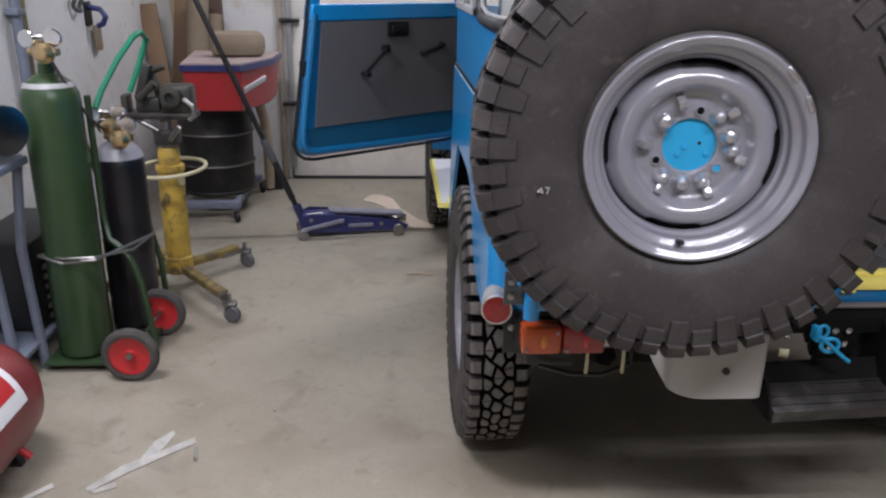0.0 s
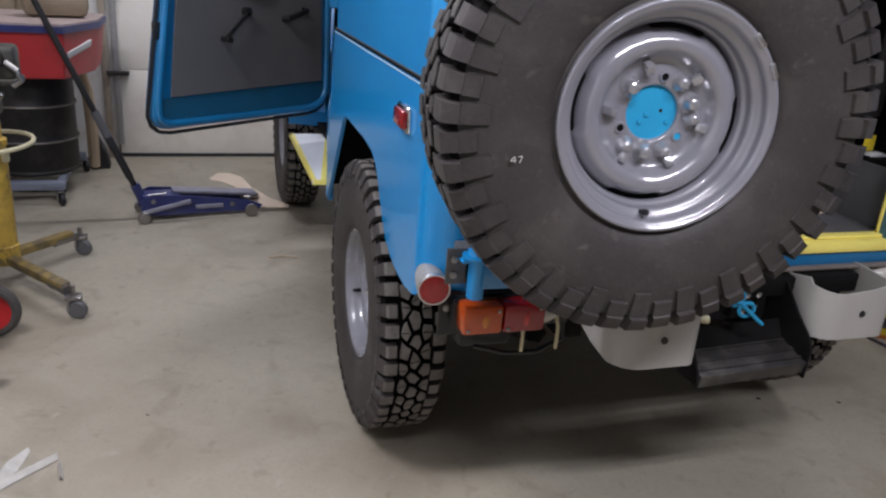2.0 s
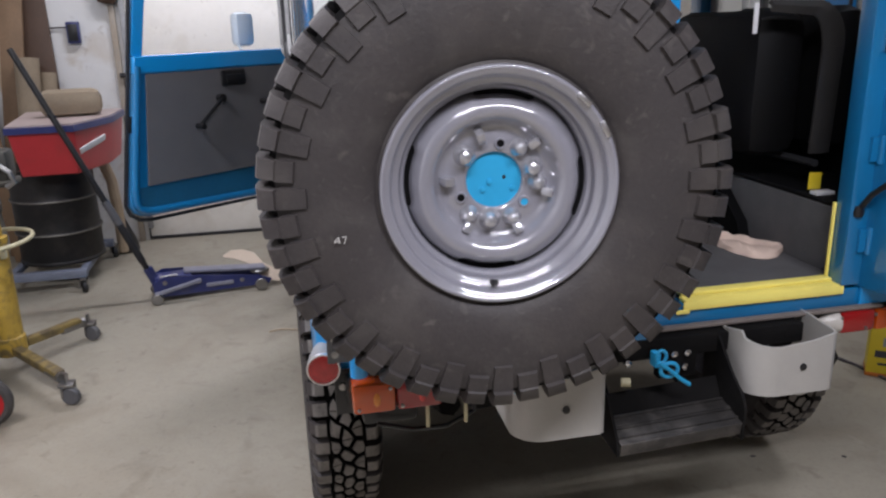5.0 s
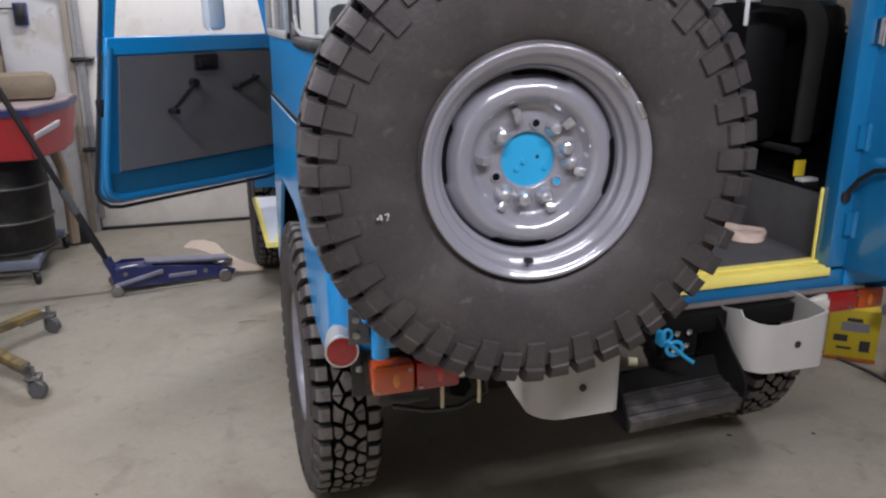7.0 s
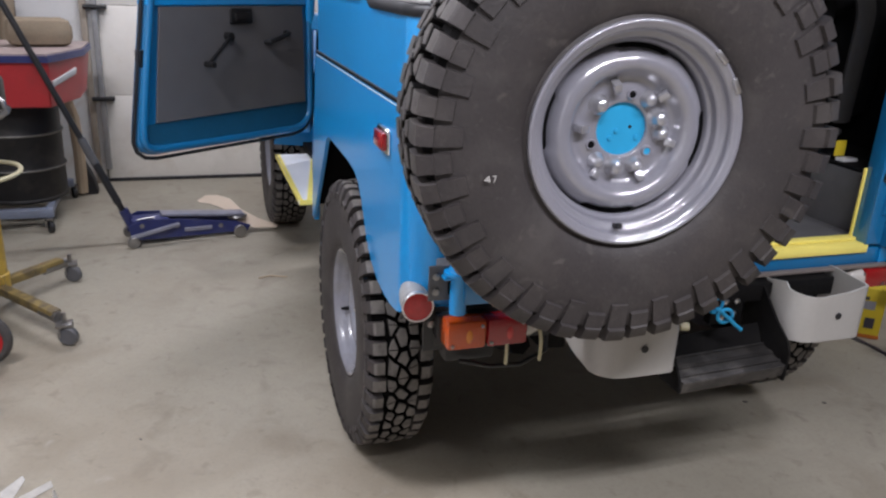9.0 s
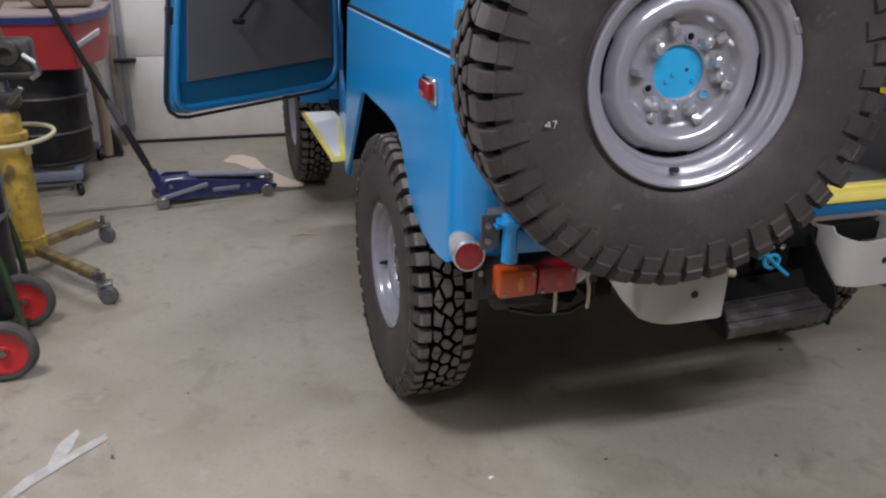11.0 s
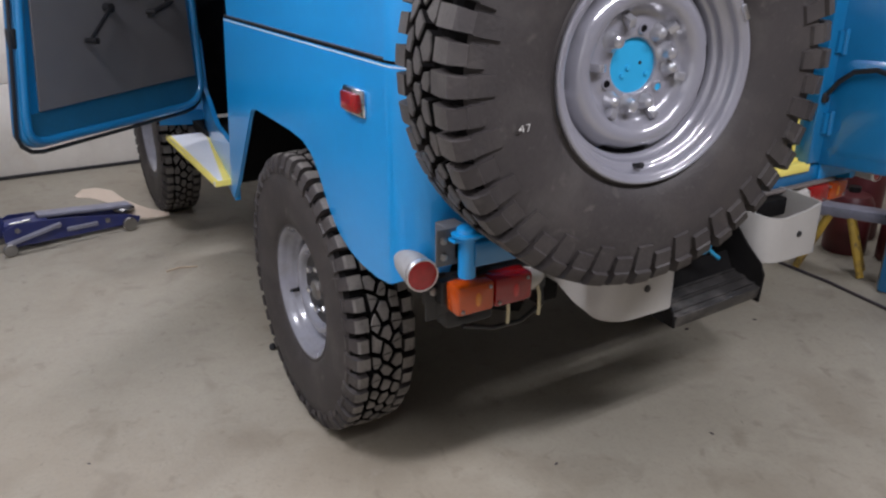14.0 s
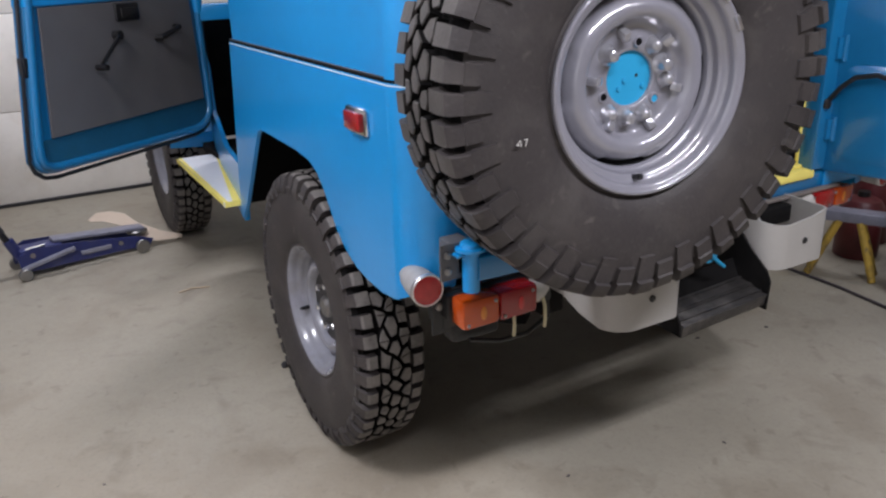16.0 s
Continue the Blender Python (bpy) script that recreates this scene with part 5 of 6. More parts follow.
part("emblem", Geo().box((-0.13, -0.008, -0.018), (0.13, 0.012, 0.018), EM @ Matrix.Rotation(radians(-10), 4, "Y"), bevel=0.002), LABEL, pw, "pale emblem strip")
prof = [(0, 0.135), (0.262, 0.135), (0.272, 0.14), (0.272, 0.15), (0.264, 0.16), (0.264, 0.31), (0.268, 0.318), (0.276, 0.325), (0.268, 0.332), (0.264, 0.34), (0.264, 0.51), (0.268, 0.518), (0.276, 0.525), (0.268, 0.532), (0.264, 0.54), (0.264, 0.70), (0.272, 0.705), (0.272, 0.714), (0, 0.714)]
part("drum", Geo().lathe(prof, 40, Matrix.Translation((-2.225, 3.48, 0)) @ Matrix.Diagonal((0.89, 0.89, 1, 1))), DRUM, pw, "black dented oil drum")
g = Geo()
for z in (0.325, 0.525):
    g.lathe([(0.2755, z - 0.006), (0.2785, z), (0.2755, z + 0.006)], 40, Matrix.Translation((-2.225, 3.48, 0)) @ Matrix.Diagonal((0.89, 0.89, 1, 1)))
part("drum_hoop", g, HOOP, pw, "worn bare steel hoops")
part("dolly_frame", Geo().box((-2.52, 3.14, 0.085), (-2.03, 3.19, 0.135), bevel=0.006).box((-2.52, 3.80, 0.085), (-2.00, 3.85, 0.135), bevel=0.006).box((-2.47, 3.17, 0.09), (-2.43, 3.82, 0.13), bevel=0.006).box((-2.08, 3.17, 0.09), (-2.04, 3.82, 0.13), bevel=0.006), STEEL_BLUE, pw, "blue-grey steel dolly frame")
for x, y in ((-2.05, 3.13), (-2.01, 3.86), (-2.48, 3.13), (-2.48, 3.86)):
    cs = part("caster", Geo().lathe([(0, -0.014), (0.030, -0.014), (0.036, -0.008), (0.036, 0.008), (0.030, 0.014), (0, 0.014)], 18, Matrix.Translation((x, y, 0.036)) @ Matrix.Rotation(radians(25), 4, "Z") @ RY), SEAL, pw, "black caster wheel")
    part("fork", Geo().box((x - 0.024, y - 0.02, 0.03), (x - 0.017, y + 0.02, 0.088)).box((x + 0.017, y - 0.02, 0.03), (x + 0.024, y + 0.02, 0.088)).box((x - 0.024, y - 0.02, 0.078), (x + 0.024, y + 0.02, 0.088)), STEEL, cs)
whole("wooden_block", Geo().box((-0.17, -0.07, 1.0015), (0.165, 0.10, 1.155), Matrix.Translation((-2.03, 3.42, 0)) @ Matrix.Rotation(radians(14), 4, "Z"), bevel=0.05), CANVAS, "tan stained block lying on the parts washer", "block")
g = Geo().lathe([(0, 0.0), (0.05, 0.012), (0.078, 0.05), (0.085, 0.11), (0.07, 0.18), (0.035, 0.235), (0.014, 0.26), (0.012, 0.33), (0, 0.335)], 18, Matrix.Translation((-1.905, WALL_Y - 0.065, 1.645)) @ Matrix.Rotation(0.14, 4, "Y") @ Matrix.Diagonal((1, 0.6, 1, 1)))
whole("cloth_bundle", g, DARK_WOOD, "brown rounded bundle hanging beside the door jamb", "bundle", sharp=70)
whole("rubber_wedge", Geo().prism([(0.0, 0.0), (0.13, 0.0), (0.11, 0.10), (0.05, 0.24), (0.0, 0.25)], -0.05, 0.05, Matrix.Translation((-2.0, 3.97, 0.0)) @ Matrix(((1, 0, 0, 0), (0, 0, 1, 0), (0, 1, 0, 0), (0, 0, 0, 1)))), SEAL, "black rubber wedge standing at the foot of the jamb", "wedge", bevel=0.012)

FJ = frame_axes((-1.615, 2.885, 0.0), (0.985, 0.165, 0))
jk = thing("floor_jack", "dark blue trolley floor jack with a long black handle", "floor jack")
for y in (-0.09, 0.085):
    part("side_plate", Geo().prism([(-0.01, 0.035), (0.62, 0.03), (0.64, 0.06), (0.56, 0.09), (0.25, 0.135), (0.05, 0.15), (-0.015, 0.12)], y, y + 0.008, FJ @ Matrix(((1, 0, 0, 0), (0, 0, 1, 0), (0, 1, 0, 0), (0, 0, 0, 1)))), JACK_BLUE, jk)
part("power_unit", Geo().box((0.0, -0.06, 0.045), (0.20, 0.06, 0.14), FJ, bevel=0.012).rod(FJ @ Vector((0.2, 0, 0.08)), FJ @ Vector((0.36, 0, 0.075)), 0.028), JACK_BLUE, jk)
part("lift_arm", Geo().box((0, -0.042, -0.010), (0.46, 0.042, 0.010), FJ @ Matrix.Translation((0.16, 0, 0.15)) @ Matrix.Rotation(radians(5), 4, "Y"), bevel=0.008), JACK_GREY, jk, "scuffed grey lift arm")
part("release_lever", Geo().box((0, -0.012, -0.010), (0.26, 0.012, 0.010), FJ @ Matrix.Translation((-0.01, -0.105, 0.058)) @ Matrix.Rotation(radians(-12), 4, "Y"), bevel=0.004), JACK_GREY, jk, "scuffed grey side bar")
part("side_bar", Geo().box((0.27, -0.103, 0.062), (0.42, -0.091, 0.084), FJ, bevel=0.003), JACK_GREY, jk, "scuffed grey side bar")
for x, z in ((0.23, 0.10), (0.05, 0.115), (0.47, 0.075)):
    part("pin", Geo().lathe([(0.013, 0), (0.012, 0.006), (0, 0.008)], 12, FJ @ Matrix.Translation((x, -0.09, z)) @ RX), STEEL, jk, "steel pivot pin")
part("handle_socket", Geo().rod(FJ @ Vector((0.01, 0, 0.09)), FJ @ Vector((-0.03, 0.0, 0.19)), 0.026, 14), JACK_BLUE, jk)
part("carrying_loop", Geo().tube([FJ @ Vector(p) for p in ((0.03, -0.05, 0.115), (0.03, -0.05, 0.14), (0.12, -0.05, 0.145), (0.12, -0.05, 0.115))], 0.007, 6), STEEL, jk)
part("saddle", Geo().lathe([(0, 0.0), (0.05, 0.0), (0.055, 0.012), (0.05, 0.02), (0, 0.016)], 20, FJ @ Matrix.Translation((0.585, 0, 0.085))), STEEL, jk, "steel saddle")
for x, y, r in ((0.0, -0.11, 0.032), (0.0, 0.105, 0.032), (0.575, -0.105, 0.036), (0.575, 0.1, 0.036)):
    part("wheel", Geo().lathe([(0, -0.013), (r - 0.004, -0.013), (r, -0.008), (r, 0.008), (r - 0.004, 0.013), (0, 0.013)], 18, FJ @ Matrix.Translation((x, y, r)) @ RX), STEEL, jk, "steel wheel")
h0, h1 = FJ @ Vector((-0.03, 0, 0.18)), Vector((-2.17, 2.93, 1.40))
part("handle", Geo().rod(h0, h1, 0.016, 12), BLACK, jk, "long black handle tube")
part("sleeve", Geo().rod(h0.lerp(h1, 0.22), h0.lerp(h1, 0.33), 0.022, 14), CASTER, jk, "grey handle sleeve")
part("grip", Geo().rod(h0.lerp(h1, 0.04), h0.lerp(h1, 0.22), 0.020, 14), SEAL, jk, "black rubber joint")
upper = [(-1.22, 3.24, 0.135), (-1.17, 3.30, 0.150), (-1.10, 3.29, 0.152), (-1.03, 3.23, 0.142), (-0.98, 3.13, 0.105), (-0.88, 3.09, 0.055), (-0.77, 3.06, 0.018)]
lower = [(-1.21, 3.21, 0.133), (-1.15, 3.19, 0.128), (-1.08, 3.16, 0.105), (-1.03, 3.09, 0.075), (-0.99, 3.04, 0.045), (-0.91, 3.02, 0.02), (-0.78, 3.03, 0.012)]
upper, lower = ([(x - 0.035, y - 0.085, z + 0.012) for x, y, z in line] for line in (upper, lower))
g = Geo().sheet([[u, tuple((p + q) / 2 + (0.006 if n == 2 else 0) for n, (p, q) in enumerate(zip(u, w))), w] for u, w in zip(upper, lower)])
whole("cardboard_sheet", g, CARD, "torn piece of brown cardboard lying over the floor jack", "cardboard", solid=0.004)

whole("wall_pipe", Geo().rod((-2.745, 2.10, 0.9), (-2.745, 2.10, 3.19), 0.024, 14).box((-2.782, 2.06, 1.30), (-2.72, 2.14, 1.33), bevel=0.003).box((-2.782, 2.06, 2.6), (-2.72, 2.14, 2.63), bevel=0.003), STEEL_BLUE, "dark blue-grey pipe fixed to the side wall", "pipe")
whole("copper_pipe", Geo().rod((-2.755, 2.19, 0.9), (-2.755, 2.19, 3.19), 0.016, 12).box((-2.782, 2.17, 1.40), (-2.74, 2.21, 1.43), bevel=0.003).box((-2.782, 2.17, 2.7), (-2.74, 2.21, 2.73), bevel=0.003), BRASS, "orange-brown pipe fixed to the side wall", "pipe")
ws = thing("wall_socket", "small dark socket box on the white wall", "wall socket")
part("box", Geo().box((-2.18, WALL_Y - 0.045, 1.40), (-2.10, WALL_Y - 0.001, 1.54), bevel=0.006), JACK_BLUE, ws)
part("cover", Geo().box((-2.17, WALL_Y - 0.052, 1.415), (-2.11, WALL_Y - 0.044, 1.525), bevel=0.003), BLACK, ws, "black cover plate")
part("lead", Geo().tube([(-2.14, WALL_Y - 0.03, 1.50), (-2.22, WALL_Y - 0.02, 1.505), (-2.32, WALL_Y - 0.012, 1.50)], 0.005, 6), CABLE, ws)
hk = thing("wall_hook", "dark steel hook bracket with a tan strap on the side wall", "wall hook")
part("plate", Geo().box((-2.782, 2.98, 1.20), (-2.768, 3.07, 1.33), bevel=0.003), BLACK, hk, "black back plate")
part("hook", Geo().tube([(-2.77, 3.02, 1.30), (-2.70, 3.01, 1.29), (-2.67, 3.0, 1.25), (-2.69, 3.0, 1.21), (-2.72, 3.01, 1.20)], 0.016, 8), JACK_BLUE, hk)
part("strap", Geo().box((-2.76, 3.03, 1.06), (-2.745, 3.12, 1.20), bevel=0.004), CANVAS, hk, "tan hanging strap")
whole("cable_coil", Geo().tube([(-2.752 + 0.010 * math.sin(radians(3 * a)), 2.84 + 0.05 * math.cos(radians(a)), 1.335 + 0.05 * math.sin(radians(a))) for a in range(0, 721, 24)], 0.011, 8), CASTER, "small grey cable coil hanging on the side wall", "cable coil")
whole("rolled_canvas", Geo().rod((-2.46, 3.86, 0.0), (-2.40, 4.02, 1.32), 0.075, 14).rod((-2.36, 3.88, 0.0), (-2.30, 4.08, 1.22), 0.05, 12), CANVAS, "tan rolled canvas standing against the boards", "canvas roll")
whole("bent_pipe", Geo().tube([(-1.965, 3.92, 0.02), (-1.96, 3.90, 0.30), (-1.965, 3.86, 0.52), (-2.0, 3.84, 0.66)], 0.035, 10), PALE_WOOD, "tan pipe standing beside the drum", "pipe")

# ---- gas cylinders, hoist stand and machines along the side wall ----
GC = thing("gas_cylinder_cart", "green two-wheeled cart for gas cylinders with red wheels", "cylinder cart")
part("base_plate", Geo().box((-2.425, 1.165, 0.030), (-2.055, 1.685, 0.042), bevel=0.003), GREEN, GC)
part("frame_tube", Geo().tube([(-2.040, 1.325, 0.035), (-2.055, 1.325, 0.20), (-2.070, 1.325, 0.32), (-2.100, 1.335, 0.41), (-2.140, 1.345, 0.46), (-2.185, 1.365, 0.49), (-2.210, 1.395, 0.60), (-2.215, 1.405, 1.05)], 0.013, 8), GREEN, GC)
part("frame_tube", Geo().tube([(-2.070, 1.645, 0.035), (-2.085, 1.645, 0.30), (-2.125, 1.645, 0.50), (-2.285, 1.655, 0.56), (-2.385, 1.645, 1.0)], 0.013, 8), GREEN, GC)
part("handle", Geo().tube([(-2.190, 1.405, 1.0), (-2.175, 1.445, 1.06), (-2.135, 1.525, 1.16), (-2.085, 1.605, 1.25), (-2.070, 1.655, 1.265), (-2.070, 1.725, 1.235), (-2.115, 1.725, 1.12), (-2.155, 1.705, 1.02)], 0.012, 8), GREEN_HOSE, GC, "bright green bent handle")
part("axle", Geo().rod((-2.065, 1.085, 0.110), (-2.065, 1.525, 0.110), 0.009), STEEL, GC)
for y in (1.105, 1.50):
    wm = Matrix.Translation((-2.065, y, 0.110)) @ RX @ Matrix.Scale(0.89, 4)
    wl = part("wheel", Geo().lathe([(0.088, -0.022), (0.105, -0.024), (0.118, -0.016), (0.123, 0), (0.118, 0.016), (0.105, 0.024), (0.088, 0.022)], 32, wm), DUSTY, GC, "dusty grey-black rubber cart tyre")
    part("disc", Geo().lathe([(0.0, 0.012), (0.02, 0.012), (0.024, 0.004), (0.06, 0.002), (0.075, 0.010), (0.090, 0.014), (0.090, -0.014), (0, -0.014)], 28, wm), RED, wl, "red wheel disc")
    part("hub", Geo().lathe([(0.016, 0.010), (0.014, 0.026), (0, 0.028)], 14, wm), STEEL, wl)
part("chain", Geo().tube([(-2.405, 1.225, 0.47), (-2.305, 1.180, 0.455), (-2.185, 1.205, 0.46), (-2.095, 1.355, 0.475), (-2.060, 1.525, 0.46), (-2.085, 1.625, 0.46)], 0.006, 6).tube([(-2.405, 1.245, 0.465), (-2.295, 1.175, 0.475), (-2.185, 1.190, 0.475), (-2.085, 1.325, 0.46), (-2.053, 1.505, 0.47)], 0.005, 6), STEEL, GC, "steel retaining chain")


def cylinder_body(g, x, y, r, z0, shoulder, neck, m=None):
    g.lathe([(0, z0), (r - 0.012, z0), (r, z0 + 0.015), (r, shoulder), (r * 0.96, shoulder + 0.03), (r * 0.80, shoulder + 0.065), (r * 0.5, shoulder + 0.09), (0.03, shoulder + 0.10), (0.028, neck), (0, neck)], 32, Matrix.Translation((x, y, 0)))
    return g


def regulator(parent, x, y, z, seed):
    rnd = random.Random(seed)
    rg = part("regulator", Geo().rod((x, y, z - 0.02), (x, y, z + 0.07), 0.016).rod((x - 0.05, y, z + 0.03), (x + 0.06, y - 0.02, z + 0.03), 0.014).lathe([(0, 0), (0.034, 0.004), (0.036, 0.03), (0.02, 0.05), (0, 0.052)], 18, Matrix.Translation((x + 0.03, y - 0.05, z + 0.03)) @ RX), BRASS, parent, "brass pressure regulator")
    for dx, dz in ((-0.035, 0.055), (0.05, 0.06)):
        part("gauge", Geo().lathe([(0, 0), (0.030, 0), (0.032, 0.016), (0.028, 0.020), (0, 0.018)], 20, Matrix.Translation((x + dx, y - 0.02, z + dz + 0.02)) @ Matrix.Rotation(radians(rnd.uniform(-25, 25)), 4, "Z") @ RX), CHROME, rg, "chrome pressure gauge")
    part("valve_wheel", Geo().lathe([(0, 0.075), (0.026, 0.075), (0.030, 0.082), (0.026, 0.090), (0, 0.090)], 12, Matrix.Translation((x, y, z))), STEEL, rg)
    return rg


gc1 = thing("oxygen_cylinder", "tall green gas cylinder with a chromed regulator, standing on the cart", "gas cylinder", "gas cylinders")
part("shell", cylinder_body(Geo(), -2.300, 1.290, 0.102, 0.043, 1.045, 1.18), GREEN, gc1)
part("neck_ring", Geo().lathe([(0.078, 1.1155), (0.0835, 1.1105), (0.090, 1.098)], 28, Matrix.Translation((-2.300, 1.290, 0))), ALU, gc1, "worn bright shoulder")
regulator(gc1, -2.300, 1.290, 1.19, 3)
gc2 = thing("acetylene_cylinder", "shorter black gas cylinder with painted-in shoulder glare and brass regulator", "gas cylinder", "gas cylinders")
part("shell", cylinder_body(Geo(), -2.180, 1.555, 0.100, 0.043, 0.745, 0.86), BLACK_GLOSS, gc2)
# pale cap puts the white glare onto the black shoulder
part("shoulder_glare", Geo().lathe([(0.0985, 0.781), (0.083, 0.813), (0.053, 0.839), (0.034, 0.849)], 28, Matrix.Translation((-2.180, 1.555, 0))), surface("glare_grey", (0.38, 0.38, 0.42), 0.4, vary=0.2, scale=16), gc2, "pale grey shoulder cap painted in for the glare")
regulator(gc2, -2.200, 1.545, 0.885, 8)
regulator(gc2, -2.150, 1.50, 0.845, 21)
hs = []
for k in range(19):
    u = k / 18
    hs.append((-2.260 + 0.075 * u + 0.03 * math.sin(u * 3.1), 1.24 + 0.25 * u - 0.05 * math.sin(u * 3.1), 1.20 - 0.30 * u - 0.05 * math.sin(u * 3.1)))
whole("gas_hose", Geo().tube(hs, 0.006, 8), CABLE, "thin dark rubber gas hose between the two regulators", "hose")

yh = thing("yellow_hoist_stand", "scuffed yellow transmission hoist with a ring handle and caster legs", "hoist stand")
Y0 = (-2.122, 2.05)
part("column", Geo().lathe([(0, 0.09), (0.064, 0.09), (0.066, 0.10), (0.066, 0.17), (0.060, 0.175), (0.060, 0.60), (0.066, 0.605), (0.066, 0.63), (0.050, 0.635), (0.050, 0.70), (0.042, 0.715), (0, 0.715)], 24, Matrix.Translation((*Y0, 0))), YELLOW, yh)
ring = [(Y0[0] + 0.165 * math.cos(radians(a)), Y0[1] + 0.165 * math.sin(radians(a)), 0.615 + 0.012 * math.sin(radians(a + 40))) for a in range(0, 361, 15)]
part("ring_handle", Geo().tube(ring, 0.0095, 8), CREAM, yh, "pale yellow ring handle")
part("handle_clip", Geo().box((Y0[0] + 0.065, Y0[1] - 0.12, 0.56), (Y0[0] + 0.09, Y0[1] - 0.09, 0.61), bevel=0.004), CREAM, yh)
part("ram", Geo().rod((*Y0, 0.70), (*Y0, 0.84), 0.028, 16), STEEL, yh, "steel ram")
part("saddle_plate", Geo().box((Y0[0] - 0.17, Y0[1] - 0.07, 0.855), (Y0[0] + 0.15, Y0[1] + 0.07, 0.885), bevel=0.01).box((Y0[0] - 0.175, Y0[1] - 0.06, 0.87), (Y0[0] - 0.145, Y0[1] + 0.02, 0.965), bevel=0.008), GREASY, yh, "greasy black saddle plate")
part("clamp_block", Geo().box((Y0[0] + 0.0, Y0[1] - 0.06, 0.88), (Y0[0] + 0.14, Y0[1] + 0.06, 1.01), bevel=0.02).lathe([(0.05, 0), (0.046, 0.03), (0.022, 0.034), (0.020, 0.01), (0, 0.01)], 20, Matrix.Translation((Y0[0] + 0.055, Y0[1] - 0.06, 0.96)) @ RX), GREASY, yh, "dark cast clamp block")
part("clamp_arm", Geo().box((Y0[0] - 0.12, Y0[1] - 0.03, 0.885), (Y0[0] - 0.01, Y0[1] + 0.03, 0.95), bevel=0.012).rod((Y0[0] - 0.09, Y0[1] - 0.05, 0.95), (Y0[0] - 0.02, Y0[1] - 0.05, 1.02), 0.018), GREASY, yh, "dark greasy clamp arm")
part("upright_jaw", Geo().box((-0.02, -0.025, 0.0), (0.02, 0.025, 0.17), Matrix.Translation((Y0[0] - 0.10, Y0[1] - 0.02, 0.94)) @ Matrix.Rotation(0.30, 4, "Y"), bevel=0.008).box((-0.015, -0.02, 0.0), (0.015, 0.02, 0.13), Matrix.Translation((Y0[0] - 0.02, Y0[1] + 0.02, 0.95)) @ Matrix.Rotation(-0.25, 4, "Y"), bevel=0.006).rod((Y0[0] - 0.06, Y0[1], 1.06), (Y0[0] + 0.02, Y0[1], 1.09), 0.016), GREASY, yh, "greasy upright jaws")
part("chain_hook", Geo().tube([(Y0[0] + 0.11, Y0[1] - 0.07, 0.95), (Y0[0] + 0.15, Y0[1] - 0.08, 0.92), (Y0[0] + 0.16, Y0[1] - 0.08, 0.88), (Y0[0] + 0.13, Y0[1] - 0.08, 0.86)], 0.012, 8), STEEL, yh)
part("linkage", Geo().box((Y0[0] - 0.05, Y0[1] - 0.045, 0.73), (Y0[0] + 0.06, Y0[1] + 0.045, 0.80), bevel=0.012), GREASY, yh, "dark greasy linkage")
part("tilt_screw", Geo().rod((Y0[0] - 0.20, Y0[1] - 0.04, 0.90), (Y0[0] - 0.02, Y0[1] - 0.05, 0.80), 0.012).rod((Y0[0] + 0.03, Y0[1] - 0.06, 0.76), (Y0[0] + 0.09, Y0[1] - 0.10, 0.83), 0.011), STEEL, yh, "steel tilt screw")
for x, y in ((-1.80, 1.64), (-1.86, 2.35), (-2.40, 2.42), (-2.44, 1.74)):
    d = Vector((x - Y0[0], y - Y0[1], 0)).normalized()
    s0, s1 = Vector((*Y0, 0.115)) + d * 0.05, Vector((x, y, 0.105)) - d * 0.05
    lg = part("leg", Geo().box((0, -0.022, -0.018), ((s1 - s0).length, 0.022, 0.018), frame_axes(s0, d), bevel=0.004), GRIMY, yh)
    part("leg_end", Geo().rod(s1 - d * 0.10, s1 + d * 0.02, 0.024, 12), STEEL, lg, "bare steel leg end")
    part("bolt", Geo().rod((x, y, 0.088), (x, y, 0.135), 0.010, 8).box((x - 0.03, y - 0.03, 0.085), (x + 0.03, y + 0.03, 0.094), bevel=0.002), STEEL, lg)
    part("caster", Geo().lathe([(0, -0.014), (0.034, -0.014), (0.040, -0.008), (0.040, 0.008), (0.034, 0.014), (0, 0.014)], 18, Matrix.Translation((x + 0.012, y - 0.012, 0.040)) @ Matrix.Rotation(radians(20 * x * 3), 4, "Z") @ RY), CASTER, lg, "grey caster wheel")
    part("fork", Geo().box((x - 0.022, y - 0.022, 0.035), (x - 0.016, y + 0.022, 0.088)).box((x + 0.024, y - 0.022, 0.035), (x + 0.030, y + 0.022, 0.088)).box((x - 0.022, y - 0.022, 0.080), (x + 0.030, y + 0.022, 0.087)), STEEL, lg)

wd = thing("welding_machine", "dark ribbed welding machine on a blue-grey tubular stand", "welding machine")
part("case", Geo().box((-2.72, 1.28, 0.12), (-2.46, 1.78, 0.50), bevel=0.02), BLACK, wd)
for k in range(7):
    part("louvre", Geo().box((-2.455, 1.34, 0.16 + k * 0.042), (-2.440, 1.62, 0.178 + k * 0.042), bevel=0.003), STEEL, wd)
part("stand_leg", Geo().tube([(-2.44, 1.22, 0.0), (-2.46, 1.22, 0.50), (-2.43, 1.24, 0.86)], 0.019, 8), STEEL_BLUE, wd, "blue-grey tube leg")
part("stand_leg", Geo().tube([(-2.50, 1.12, 0.0), (-2.52, 1.12, 0.50), (-2.49, 1.12, 0.84)], 0.019, 8), STEEL_BLUE, wd, "blue-grey tube leg")
part("stand_shelf", Geo().box((-2.76, 0.95, 0.83), (-2.38, 1.22, 0.86), bevel=0.006), STEEL_BLUE, wd)
